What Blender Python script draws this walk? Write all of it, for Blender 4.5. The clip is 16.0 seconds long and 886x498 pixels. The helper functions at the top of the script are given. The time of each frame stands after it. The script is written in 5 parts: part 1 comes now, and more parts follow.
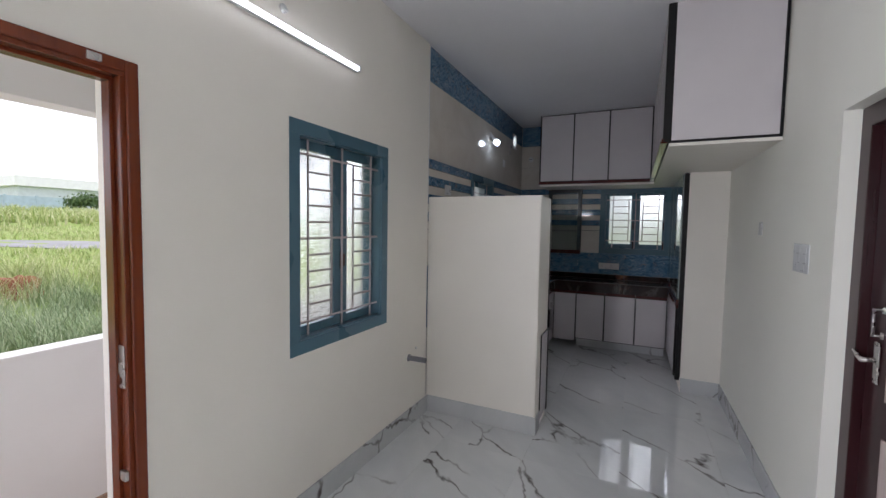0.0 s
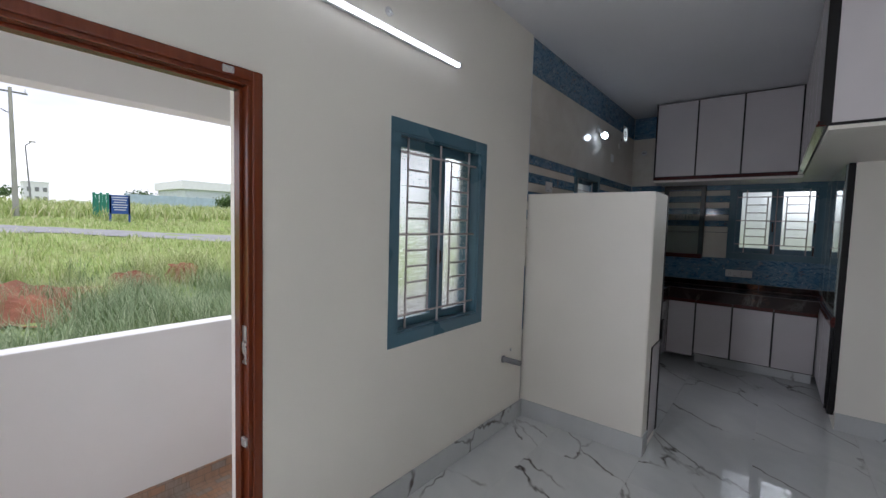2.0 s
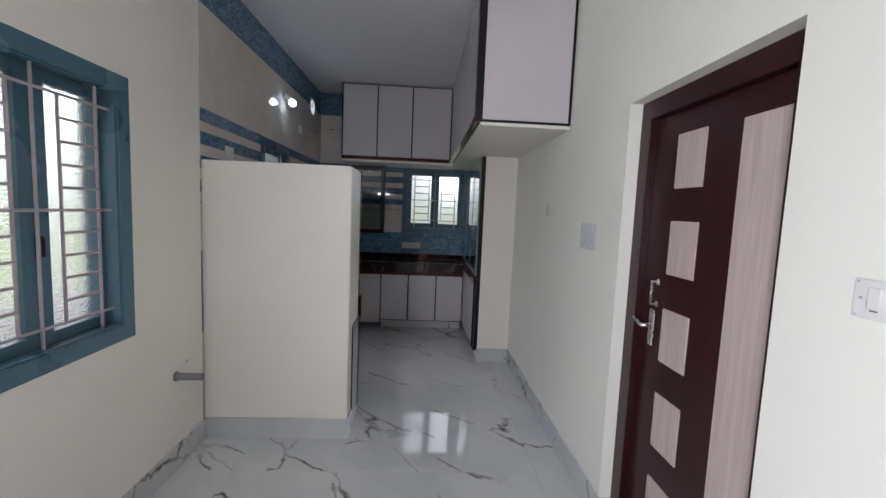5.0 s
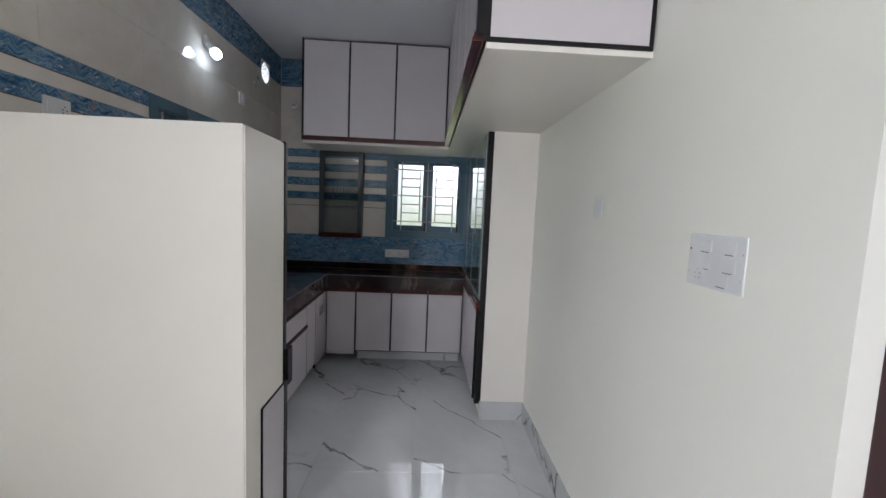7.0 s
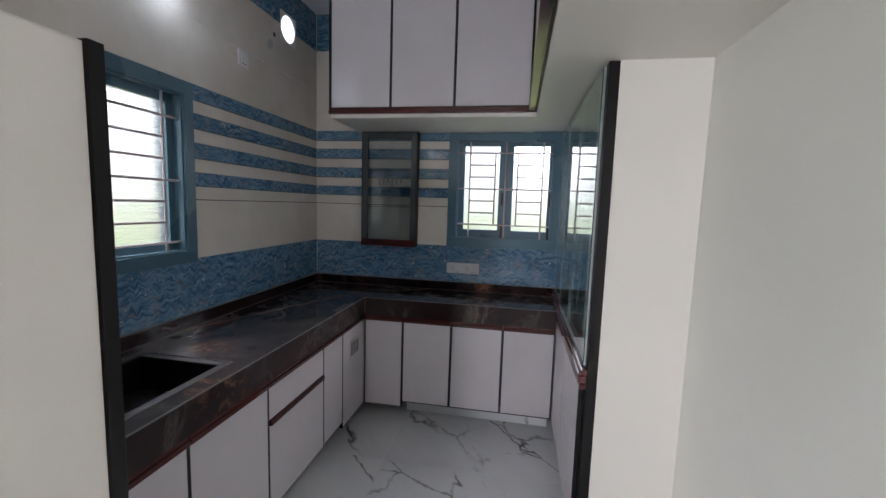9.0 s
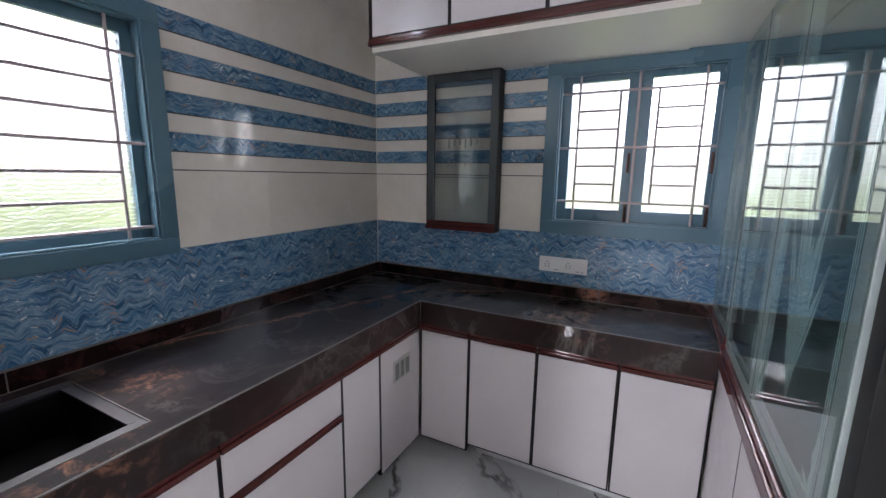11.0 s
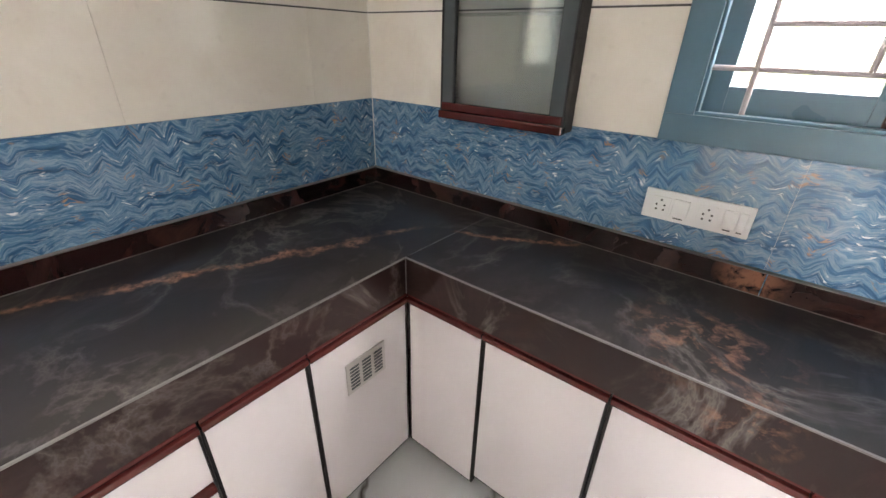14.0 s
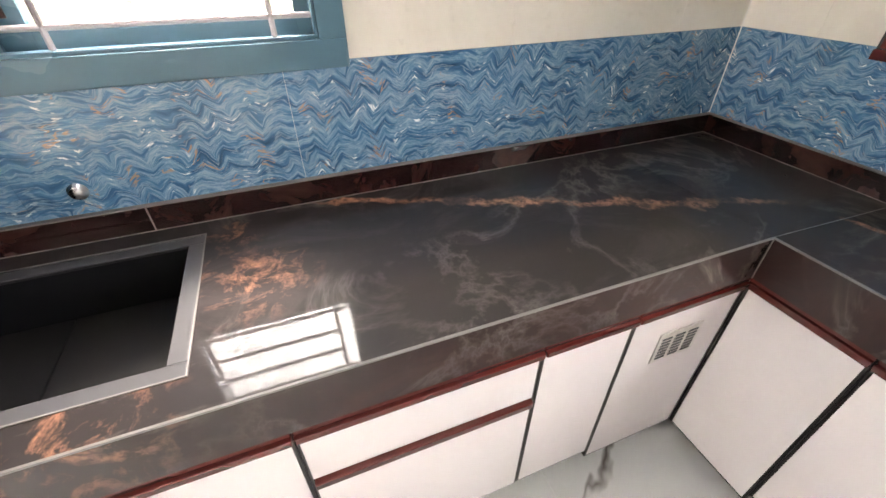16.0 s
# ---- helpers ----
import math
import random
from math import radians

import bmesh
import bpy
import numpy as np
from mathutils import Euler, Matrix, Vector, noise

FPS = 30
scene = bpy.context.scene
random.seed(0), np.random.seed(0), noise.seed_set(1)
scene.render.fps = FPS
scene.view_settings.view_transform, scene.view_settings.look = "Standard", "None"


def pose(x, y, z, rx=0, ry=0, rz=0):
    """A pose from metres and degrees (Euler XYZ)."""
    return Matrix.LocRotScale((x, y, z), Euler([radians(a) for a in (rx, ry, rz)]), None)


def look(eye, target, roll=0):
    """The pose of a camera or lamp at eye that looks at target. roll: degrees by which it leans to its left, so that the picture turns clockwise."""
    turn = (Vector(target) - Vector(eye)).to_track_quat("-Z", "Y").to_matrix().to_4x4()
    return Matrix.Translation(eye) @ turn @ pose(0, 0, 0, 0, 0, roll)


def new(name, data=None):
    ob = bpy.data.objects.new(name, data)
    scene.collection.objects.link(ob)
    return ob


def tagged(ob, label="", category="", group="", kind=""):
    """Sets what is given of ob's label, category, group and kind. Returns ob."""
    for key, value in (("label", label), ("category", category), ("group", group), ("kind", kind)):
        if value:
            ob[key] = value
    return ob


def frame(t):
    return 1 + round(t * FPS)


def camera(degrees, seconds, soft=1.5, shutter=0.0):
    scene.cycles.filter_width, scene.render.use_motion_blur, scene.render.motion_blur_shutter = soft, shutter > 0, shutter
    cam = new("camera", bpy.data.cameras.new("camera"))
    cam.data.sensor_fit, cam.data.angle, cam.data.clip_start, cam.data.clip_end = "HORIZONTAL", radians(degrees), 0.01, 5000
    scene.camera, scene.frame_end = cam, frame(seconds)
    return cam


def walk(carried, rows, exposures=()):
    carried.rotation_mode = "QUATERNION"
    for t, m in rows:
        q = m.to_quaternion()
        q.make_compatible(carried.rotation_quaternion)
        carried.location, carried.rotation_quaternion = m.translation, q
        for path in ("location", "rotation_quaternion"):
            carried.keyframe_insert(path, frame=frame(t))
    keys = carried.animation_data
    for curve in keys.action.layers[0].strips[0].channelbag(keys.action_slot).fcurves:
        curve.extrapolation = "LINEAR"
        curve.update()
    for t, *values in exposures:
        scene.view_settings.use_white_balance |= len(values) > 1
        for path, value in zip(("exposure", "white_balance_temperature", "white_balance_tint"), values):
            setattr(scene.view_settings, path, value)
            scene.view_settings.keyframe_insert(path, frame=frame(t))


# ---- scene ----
cam = camera(94.7, 16.0)
PATH = [
    (0, (1.573, -0.027, 1.581), (0.721, 1.779, 1.467), 1.0),
    (0.5, (1.555, -0.044, 1.579), (0.432, 1.608, 1.468), 1.0),
    (1, (1.552, -0.044, 1.576), (0.258, 1.478, 1.467), 1.0),
    (1.5, (1.573, -0.018, 1.572), (0.218, 1.448, 1.458), 1.3),
    (2, (1.556, 0.023, 1.568), (0.3, 1.574, 1.441), 1.6),
    (2.5, (1.478, 0.05, 1.581), (0.473, 1.774, 1.435), 2.0),
    (3, (1.416, 0.069, 1.582), (0.763, 1.952, 1.415), 2.3),
    (3.5, (1.403, 0.077, 1.594), (1.102, 2.045, 1.402), 2.8),
    (4, (1.382, 0.094, 1.581), (1.343, 2.084, 1.386), 2.7),
    (4.5, (1.371, 0.177, 1.564), (1.48, 2.165, 1.378), 2.4),
    (7, (1.562, 1.573, 1.555), (1.646, 3.563, 1.366), 2.5),
    (7.5, (1.571, 1.894, 1.561), (1.594, 3.884, 1.362), 2.4),
    (8, (1.602, 2.211, 1.557), (1.536, 4.2, 1.357), 2.3),
    (8.5, (1.643, 2.511, 1.559), (1.448, 4.491, 1.354), 2.0),
    (9, (1.663, 2.805, 1.561), (1.31, 4.762, 1.347), 1.8),
    (11.5, (1.667, 3.936, 1.529), (0.725, 5.652, 1.117), 0.8),
    (12, (1.615, 4.14, 1.511), (0.687, 5.839, 1.009), 1.0),
    (12.5, (1.535, 4.333, 1.473), (0.63, 6.01, 0.868), 1.3),
    (13, (1.498, 4.528, 1.462), (0.577, 6.16, 0.764), 1.5),
    (13.5, (1.452, 4.665, 1.469), (0.464, 6.207, 0.664), 1.5),
    (14, (1.35, 4.767, 1.46), (0.259, 6.175, 0.551), 1.5),
    (14.5, (1.243, 4.803, 1.451), (0.034, 6.029, 0.434), 1.2),
    (15, (1.163, 4.747, 1.453), (-0.17, 5.751, 0.35), 0.3),
    (15.5, (1.098, 4.637, 1.455), (-0.329, 5.427, 0.298), -0.1),
    (16, (1.075, 4.499, 1.45), (-0.429, 5.085, 0.27), -0.3),
]
walk(cam, [(t, look(eye, target, roll)) for t, eye, target, roll in PATH],
     exposures=[(0.0, -0.42, 6300, 19), (1.5, -0.76, 6150, 17), (3.0, -0.6, 6150, 17), (4.5, -0.36, 6250, 18), (7.0, 0.27, 6300, 17), (9.0, 0.66, 6350, 19), (11.5, 1.5, 6350, 21),
                (12.5, 1.93, 7150, 21), (14.5, 2.75, 7350, 19), (16.0, 3.05, 7400, 18)])

# ---------------- world, sun, exposure ----------------
world = bpy.data.worlds.new("sky")
scene.world = world
world.use_nodes = True
wn = world.node_tree.nodes
wl = world.node_tree.links
wn.clear()
SKY_POWER = 3.7
w_out = wn.new("ShaderNodeOutputWorld")
w_bg = wn.new("ShaderNodeBackground")
w_sky = wn.new("ShaderNodeTexSky")
w_sky.sky_type = 'NISHITA'
w_sky.sun_disc = False
w_sky.sun_elevation = radians(52)
w_sky.sun_rotation = radians(250)
w_sky.dust_density = 4.0
w_scale = wn.new("ShaderNodeVectorMath")
w_scale.operation = 'SCALE'
w_scale.inputs["Scale"].default_value = 0.08
w_coord = wn.new("ShaderNodeTexCoord")
w_map = wn.new("ShaderNodeMapping")
w_map.inputs["Scale"].default_value = (1.0, 1.0, 4.0)
w_noise = wn.new("ShaderNodeTexNoise")
w_noise.inputs["Scale"].default_value = 2.6
w_noise.inputs["Detail"].default_value = 7.0
w_ramp = wn.new("ShaderNodeValToRGB")
w_ramp.color_ramp.elements[0].position = 0.32
w_ramp.color_ramp.elements[0].color = (0.42, 0.45, 0.50, 1)
w_ramp.color_ramp.elements[1].position = 0.66
w_ramp.color_ramp.elements[1].color = (0.86, 0.87, 0.89, 1)
w_mix = wn.new("ShaderNodeMix")
w_mix.data_type = 'RGBA'
w_mix.inputs["Factor"].default_value = 0.85
wl.new(w_coord.outputs["Generated"], w_map.inputs["Vector"])
wl.new(w_map.outputs["Vector"], w_noise.inputs["Vector"])
wl.new(w_noise.outputs["Fac"], w_ramp.inputs["Fac"])
wl.new(w_sky.outputs["Color"], w_scale.inputs[0])
wl.new(w_scale.outputs["Vector"], w_mix.inputs["A"])
wl.new(w_ramp.outputs["Color"], w_mix.inputs["B"])
wl.new(w_mix.outputs["Result"], w_bg.inputs["Color"])
w_bg.inputs["Strength"].default_value = SKY_POWER
wl.new(w_bg.outputs["Background"], w_out.inputs["Surface"])

sun_data = bpy.data.lights.new("sun", 'SUN')
sun_data.energy = 2.1
sun_data.angle = radians(14)
sun_data.color = (1.0, 0.96, 0.9)
sun = new("sun", sun_data)
sun.matrix_world = look((-20, 6, 30), (0, 2, 0))

TUBE_POWER = 7.5
BULB_POWER = 22.0


def fill_lamp(name, m, w, h, watts, spread=180):
    """Area lamp added to stand in for daylight through an opening."""
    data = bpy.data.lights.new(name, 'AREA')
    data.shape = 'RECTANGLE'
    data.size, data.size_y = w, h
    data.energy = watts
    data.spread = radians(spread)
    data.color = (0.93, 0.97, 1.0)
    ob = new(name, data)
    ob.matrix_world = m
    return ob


# Both hang outside above the panes, out of view, brighter than the sky.
fill_lamp("daylight_sink_window", look((-1.3, 4.32, 3.1), (1.0, 4.45, 0.7)), 2.4, 2.0, 104.0)
fill_lamp("daylight_kitchen_window", look((2.35, 7.35, 2.8), (0.6, 5.0, 1.0)), 2.4, 2.0, 122.0)
# Fill for the east wall, from an unseen opening added behind the camera.
fill_lamp("fill_hall_west", look((-0.12, -1.65, 1.5), (2.3, 0.9, 1.3)), 1.0, 1.1, 80.0, 115)
# Lamp added behind the exhaust disc so that it looks bright.
fill_lamp("daylight_exhaust", look((-0.17, 5.585, 2.76), (1.0, 5.585, 2.76)), 0.15, 0.15, 0.5)


# ---------------- materials ----------------
class Nodes:
    """Small helper round one material's node tree."""

    def __init__(self, name, rough=0.5, metal=0.0, color=(0.5, 0.5, 0.5), ior=1.45):
        self.mat = bpy.data.materials.new(name)
        self.mat.use_nodes = True
        self.t = self.mat.node_tree
        self.bsdf = self.t.nodes["Principled BSDF"]
        self.bsdf.inputs["Base Color"].default_value = (*color, 1)
        self.bsdf.inputs["Roughness"].default_value = rough
        self.bsdf.inputs["Metallic"].default_value = metal
        self.bsdf.inputs["IOR"].default_value = ior

    def put(self, value, socket):
        if isinstance(value, bpy.types.NodeSocket):
            self.t.links.new(value, socket)
        elif isinstance(value, (tuple, list)) and socket.type == 'RGBA' and len(value) == 3:
            socket.default_value = (*value, 1)
        else:
            socket.default_value = value

    def coord(self):
        return self.t.nodes.new("ShaderNodeNewGeometry").outputs["Position"]

    def rand(self):
        return self.t.nodes.new("ShaderNodeObjectInfo").outputs["Random"]

    def math(self, op, a, b=0.0, c=0.0):
        n = self.t.nodes.new("ShaderNodeMath")
        n.operation = op
        self.put(a, n.inputs[0])
        self.put(b, n.inputs[1])
        self.put(c, n.inputs[2])
        return n.outputs[0]

    def vmath(self, op, a, b):
        n = self.t.nodes.new("ShaderNodeVectorMath")
        n.operation = op
        self.put(a, n.inputs[0])
        self.put(b, n.inputs[1])
        return n.outputs[0]

    def split(self, v):
        n = self.t.nodes.new("ShaderNodeSeparateXYZ")
        self.put(v, n.inputs[0])
        return n.outputs

    def join(self, x, y, z):
        n = self.t.nodes.new("ShaderNodeCombineXYZ")
        for k, v in enumerate((x, y, z)):
            self.put(v, n.inputs[k])
        return n.outputs[0]

    def noise(self, v, scale, detail=4.0, rough=0.5, distort=0.0, out="Fac"):
        n = self.t.nodes.new("ShaderNodeTexNoise")
        self.put(v, n.inputs["Vector"])
        n.inputs["Scale"].default_value = scale
        n.inputs["Detail"].default_value = detail
        n.inputs["Roughness"].default_value = rough
        n.inputs["Distortion"].default_value = distort
        return n.outputs[out]

    def ramp(self, fac, stops):
        n = self.t.nodes.new("ShaderNodeValToRGB")
        e = n.color_ramp.elements
        while len(e) < len(stops):
            e.new(0.5)
        for k, (p, c) in enumerate(stops):
            e[k].position = p
            e[k].color = (c, c, c, 1) if isinstance(c, (int, float)) else (*c, 1)
        self.put(fac, n.inputs["Fac"])
        return n.outputs["Color"]

    def mix(self, fac, a, b):
        n = self.t.nodes.new("ShaderNodeMix")
        n.data_type = 'RGBA'
        self.put(fac, n.inputs["Factor"])
        self.put(a, n.inputs["A"])
        self.put(b, n.inputs["B"])
        return n.outputs["Result"]

    def bump(self, height, strength=0.2, dist=0.002):
        n = self.t.nodes.new("ShaderNodeBump")
        self.put(height, n.inputs["Height"])
        n.inputs["Strength"].default_value = strength
        n.inputs["Distance"].default_value = dist
        self.t.links.new(n.outputs["Normal"], self.bsdf.inputs["Normal"])

    def color(self, c):
        self.put(c, self.bsdf.inputs["Base Color"])

    def rough(self, r):
        self.put(r, self.bsdf.inputs["Roughness"])


def paint(name, col, rough=0.55, grain=160.0, vary=0.05, bump=0.15, ior=1.45):
    """Painted or plastered surface with faint blotches and roller grain."""
    m = Nodes(name, rough, 0, col, ior)
    p = m.coord()
    big = m.noise(p, 1.3, 5)
    fine = m.noise(p, grain, 3)
    dark = tuple(c * (1 - vary) for c in col)
    lite = tuple(min(1, c * (1 + vary * 0.6)) for c in col)
    m.color(m.mix(m.ramp(big, [(0.3, 0.0), (0.7, 1.0)]), dark, lite))
    m.rough(m.math('MULTIPLY_ADD', big, 0.12, rough - 0.06))
    m.bump(fine, bump, 0.001)
    return m.mat


def plain(name, col, rough=0.4, metal=0.0, ior=1.45):
    m = Nodes(name, rough, metal, col, ior)
    p = m.coord()
    n = m.noise(p, 9.0, 5)
    m.color(m.mix(m.ramp(n, [(0.35, 0.0), (0.7, 1.0)]), tuple(c * 0.9 for c in col), col))
    m.rough(m.math('MULTIPLY_ADD', m.noise(p, 30.0, 4), 0.16, max(rough - 0.08, 0.0)))
    return m.mat


M_WALL = paint("cream_wall_paint", (0.80, 0.765, 0.70), 0.42, 120, 0.035, 0.12)
M_EAST = paint("off_white_wall_paint", (0.80, 0.795, 0.725), 0.42, 120, 0.03, 0.12)
M_CEIL = paint("white_ceiling_paint", (0.78, 0.78, 0.80), 0.7, 100, 0.03, 0.15)
M_EXT = paint("white_exterior_paint", (0.82, 0.82, 0.84), 0.75, 90, 0.05, 0.3)
M_BLUE = paint("blue_grey_enamel", (0.075, 0.155, 0.205), 0.28, 70, 0.10, 0.12)
M_GRILLE = paint("silver_pink_grille_paint", (0.44, 0.385, 0.39), 0.35, 60, 0.06, 0.05)
M_BLACK = Nodes("black_edge_band", 0.42, 0, (0.009, 0.008, 0.0085), 1.33).mat
M_RED = plain("maroon_gloss_moulding", (0.082, 0.0165, 0.0145), 0.12, 0.1, 1.55)
M_WHITE_PL = plain("white_plastic", (0.72, 0.72, 0.72), 0.35)
M_STEEL = plain("brushed_steel", (0.62, 0.60, 0.58), 0.28, 1.0)
M_PVC = plain("grey_pvc", (0.22, 0.22, 0.23), 0.45)
M_DARK = plain("dark_slot", (0.02, 0.02, 0.02), 0.7)
M_SINK = plain("black_quartz_sink", (0.0045, 0.0045, 0.006), 0.45, 0.0, 1.30)
M_RIM = plain("grey_sink_rim", (0.042, 0.042, 0.047), 0.35)
M_TEAL = plain("teal_cabinet_lining", (0.10, 0.145, 0.15), 0.6)
M_GCF = plain("dark_grey_teal_profile", (0.062, 0.074, 0.078), 0.22)
M_GFRAME = plain("pale_teal_glass_border", (0.35, 0.41, 0.395), 0.12)
M_FROST = plain("frosted_etching", (0.52, 0.62, 0.60), 0.6)
M_ETCH = plain("faint_grey_etching", (0.17, 0.20, 0.20), 0.6)
M_GROUT = paint("white_grout", (0.62, 0.60, 0.57), 0.8, 200, 0.05, 0.2)
M_CAULK = plain("dusty_slab_edge", (0.13, 0.122, 0.117), 0.6)
M_VENT = plain("grey_vent_plastic", (0.42, 0.40, 0.38), 0.5)
M_LATCH = plain("dark_brown_latch", (0.05, 0.02, 0.015), 0.35, 0.3)


def laminate():
    m = Nodes("pale_lilac_laminate", 0.24, 0, (0.7, 0.67, 0.69))
    p = m.coord()
    n = m.noise(p, 4.0, 5)
    m.color(m.mix(n, (0.54, 0.505, 0.52), (0.61, 0.575, 0.585)))
    m.rough(m.math('MULTIPLY_ADD', m.noise(p, 14.0, 5), 0.14, 0.15))
    return m.mat


M_LAM = laminate()


def vein_lines(m, p, scale, width, distort=0.55, detail=3.0):
    """Thin crack-like lines: 1 on a vein, 0 away from it."""
    warp = m.noise(p, scale * 1.7, detail, 0.6, 0.0, "Color")
    off = m.vmath('MULTIPLY', m.vmath('SUBTRACT', warp, (0.5, 0.5, 0.5)), (distort, distort, distort))
    n = m.t.nodes.new("ShaderNodeTexVoronoi")
    n.feature = 'DISTANCE_TO_EDGE'
    m.put(m.vmath('ADD', p, off), n.inputs["Vector"])
    n.inputs["Scale"].default_value = scale
    return m.ramp(n.outputs["Distance"], [(0.0, 1.0), (width * 0.35, 0.75), (width, 0.0)])


def marble(name, tone):
    """Glossy white floor tile with broken dark veins."""
    m = Nodes(name, 0.05, 0, (0.7, 0.7, 0.7), 1.6)
    p = m.coord()
    r = m.rand()
    q = m.vmath('ADD', p, m.join(m.math('MULTIPLY', r, 31.0), m.math('MULTIPLY', r, 17.0), m.math('MULTIPLY', r, 3.0)))
    sq = m.split(q)
    q = m.join(m.math('MULTIPLY', m.math('ADD', sq[0], sq[1]), 1.15), m.math('MULTIPLY', m.math('SUBTRACT', sq[0], sq[1]), 0.55), sq[2])
    v = vein_lines(m, q, 1.05, 0.015, 0.42, 4.0)
    gate = m.ramp(m.noise(q, 1.7, 3), [(0.40, 0.0), (0.53, 1.0)])
    fat = m.ramp(m.noise(q, 6.0, 3), [(0.35, 0.35), (0.60, 1.0)])
    v = m.math('MULTIPLY', m.math('MULTIPLY', v, gate), fat)
    cloud = m.noise(q, 2.2, 6, 0.6, 0.6)
    base = m.mix(m.ramp(cloud, [(0.3, 0.0), (0.75, 1.0)]), [c * tone for c in (0.60, 0.62, 0.63)], [c * tone for c in (0.71, 0.72, 0.72)])
    hue = m.mix(m.noise(q, 3.0, 2), (0.035, 0.036, 0.041), (0.13, 0.095, 0.08))
    m.color(m.mix(v, base, hue))
    m.rough(m.math('MULTIPLY_ADD', m.noise(p, 5.0, 5), 0.014, 0.004))
    return m.mat


M_MARBLE = marble("white_veined_marble_tile", 1.0)
M_SKIRT = marble("grey_veined_marble_skirting", 0.80)


def counter_stone(name, low, high):
    """Black-brown polished stone with copper veins and grey wisps."""
    m = Nodes(name, 0.07, 0, (0.02, 0.02, 0.02), 1.12)
    p = m.coord()
    sx = m.split(p)
    q = m.join(sx[0], m.math('MULTIPLY', sx[1], 0.55), m.math('MULTIPLY', sx[2], 0.8))
    iso = m.math('ABSOLUTE', m.math('SUBTRACT', m.noise(m.vmath('ADD', p, (3.1, 1.7, 0.4)), 3.2, 6, 0.62, 0.7), 0.5))
    wisp = m.ramp(iso, [(0.0, 1.0), (0.012, 0.55), (0.045, 0.0)])
    gate = m.ramp(m.noise(q, 3.0, 4), [(0.42, 0.0), (0.62, 1.0)])
    wig = m.math('MULTIPLY', m.math('SUBTRACT', m.noise(p, 5.0, 5, 0.6), 0.5), 0.20)
    wig = m.math('ADD', wig, m.math('MULTIPLY', m.math('SUBTRACT', m.noise(p, 40.0, 3), 0.5), 0.02))
    # one long vein down the west run, and its continuation on the north run
    da = m.math('ABSOLUTE', m.math('ADD', m.math('SUBTRACT', sx[0], m.math('MULTIPLY_ADD', sx[1], 0.40, -1.80)), wig))
    db = m.math('ABSOLUTE', m.math('ADD', m.math('SUBTRACT', sx[1], m.math('MULTIPLY_ADD', sx[0], 0.48, 5.50)), wig))
    wide = m.ramp(m.noise(p, 11.0, 4), [(0.34, 0.15), (0.56, 1.0)])
    va = m.math('MULTIPLY', m.ramp(da, [(0.0, 1.0), (0.009, 0.9), (0.026, 0.0)]), m.ramp(m.math('MULTIPLY', sx[1], 0.1), [(0.445, 0.0), (0.458, 1.0), (0.562, 1.0), (0.576, 0.0)]))
    vb = m.math('MULTIPLY', m.ramp(db, [(0.0, 1.0), (0.007, 0.9), (0.020, 0.0)]), m.ramp(sx[0], [(0.60, 0.0), (0.64, 1.0), (0.95, 1.0), (1.05, 0.0)]))
    cop = m.math('MULTIPLY', m.math('MAXIMUM', va, vb), wide)
    blot = m.ramp(m.noise(p, 16.0, 6, 0.65, 0.6), [(0.50, 0.0), (0.60, 1.0)])
    for place, r in (((0.30, 4.36, 0.88), 0.16), ((1.38, 5.70, 0.886), 0.19), ((0.57, 4.10, 0.89), 0.18), ((0.10, 4.32, 0.886), 0.09), ((1.48, 5.53, 0.84), 0.09)):
        dn = m.t.nodes.new("ShaderNodeVectorMath")
        dn.operation = 'DISTANCE'
        m.put(p, dn.inputs[0])
        dn.inputs[1].default_value = place
        zone = m.ramp(m.math('DIVIDE', dn.outputs["Value"], r), [(0.15, 0.58), (1.0, 0.0)])
        cop = m.math('MAXIMUM', cop, m.math('MULTIPLY', zone, blot))
    speck = m.ramp(m.noise(p, 55.0, 6, 0.7), [(0.38, 0.15), (0.58, 1.0)])
    ground = m.mix(m.noise(q, 2.5, 7, 0.6, 0.8), low, high)
    smoke = m.ramp(m.noise(m.vmath('ADD', q, (7.3, 2.2, 1.0)), 4.5, 7, 0.68, 1.4), [(0.50, 0.0), (0.68, 0.45)])
    ground = m.mix(smoke, ground, tuple(1.6 * c for c in high))
    c = m.mix(m.math('MULTIPLY', m.math('MULTIPLY', wisp, gate), 0.6), ground, (0.15, 0.132, 0.12))
    c = m.mix(m.math('MULTIPLY', cop, speck), c, (0.36, 0.17, 0.105))
    m.color(c)
    m.bsdf.inputs["Coat Weight"].default_value = 1.0
    m.bsdf.inputs["Coat IOR"].default_value = 1.36
    m.bsdf.inputs["Coat Roughness"].default_value = 0.03
    dust = m.noise(p, 3.5, 6, 0.6)
    m.rough(m.math('MULTIPLY_ADD', m.ramp(dust, [(0.4, 0.0), (0.75, 1.0)]), 0.16, 0.30))
    return m.mat


M_STONE = counter_stone("black_copper_veined_stone", (0.011, 0.0092, 0.0100), (0.030, 0.0245, 0.0245))
M_FASCIA = counter_stone("maroon_black_front_stone", (0.012, 0.0055, 0.0052), (0.026, 0.012, 0.011))


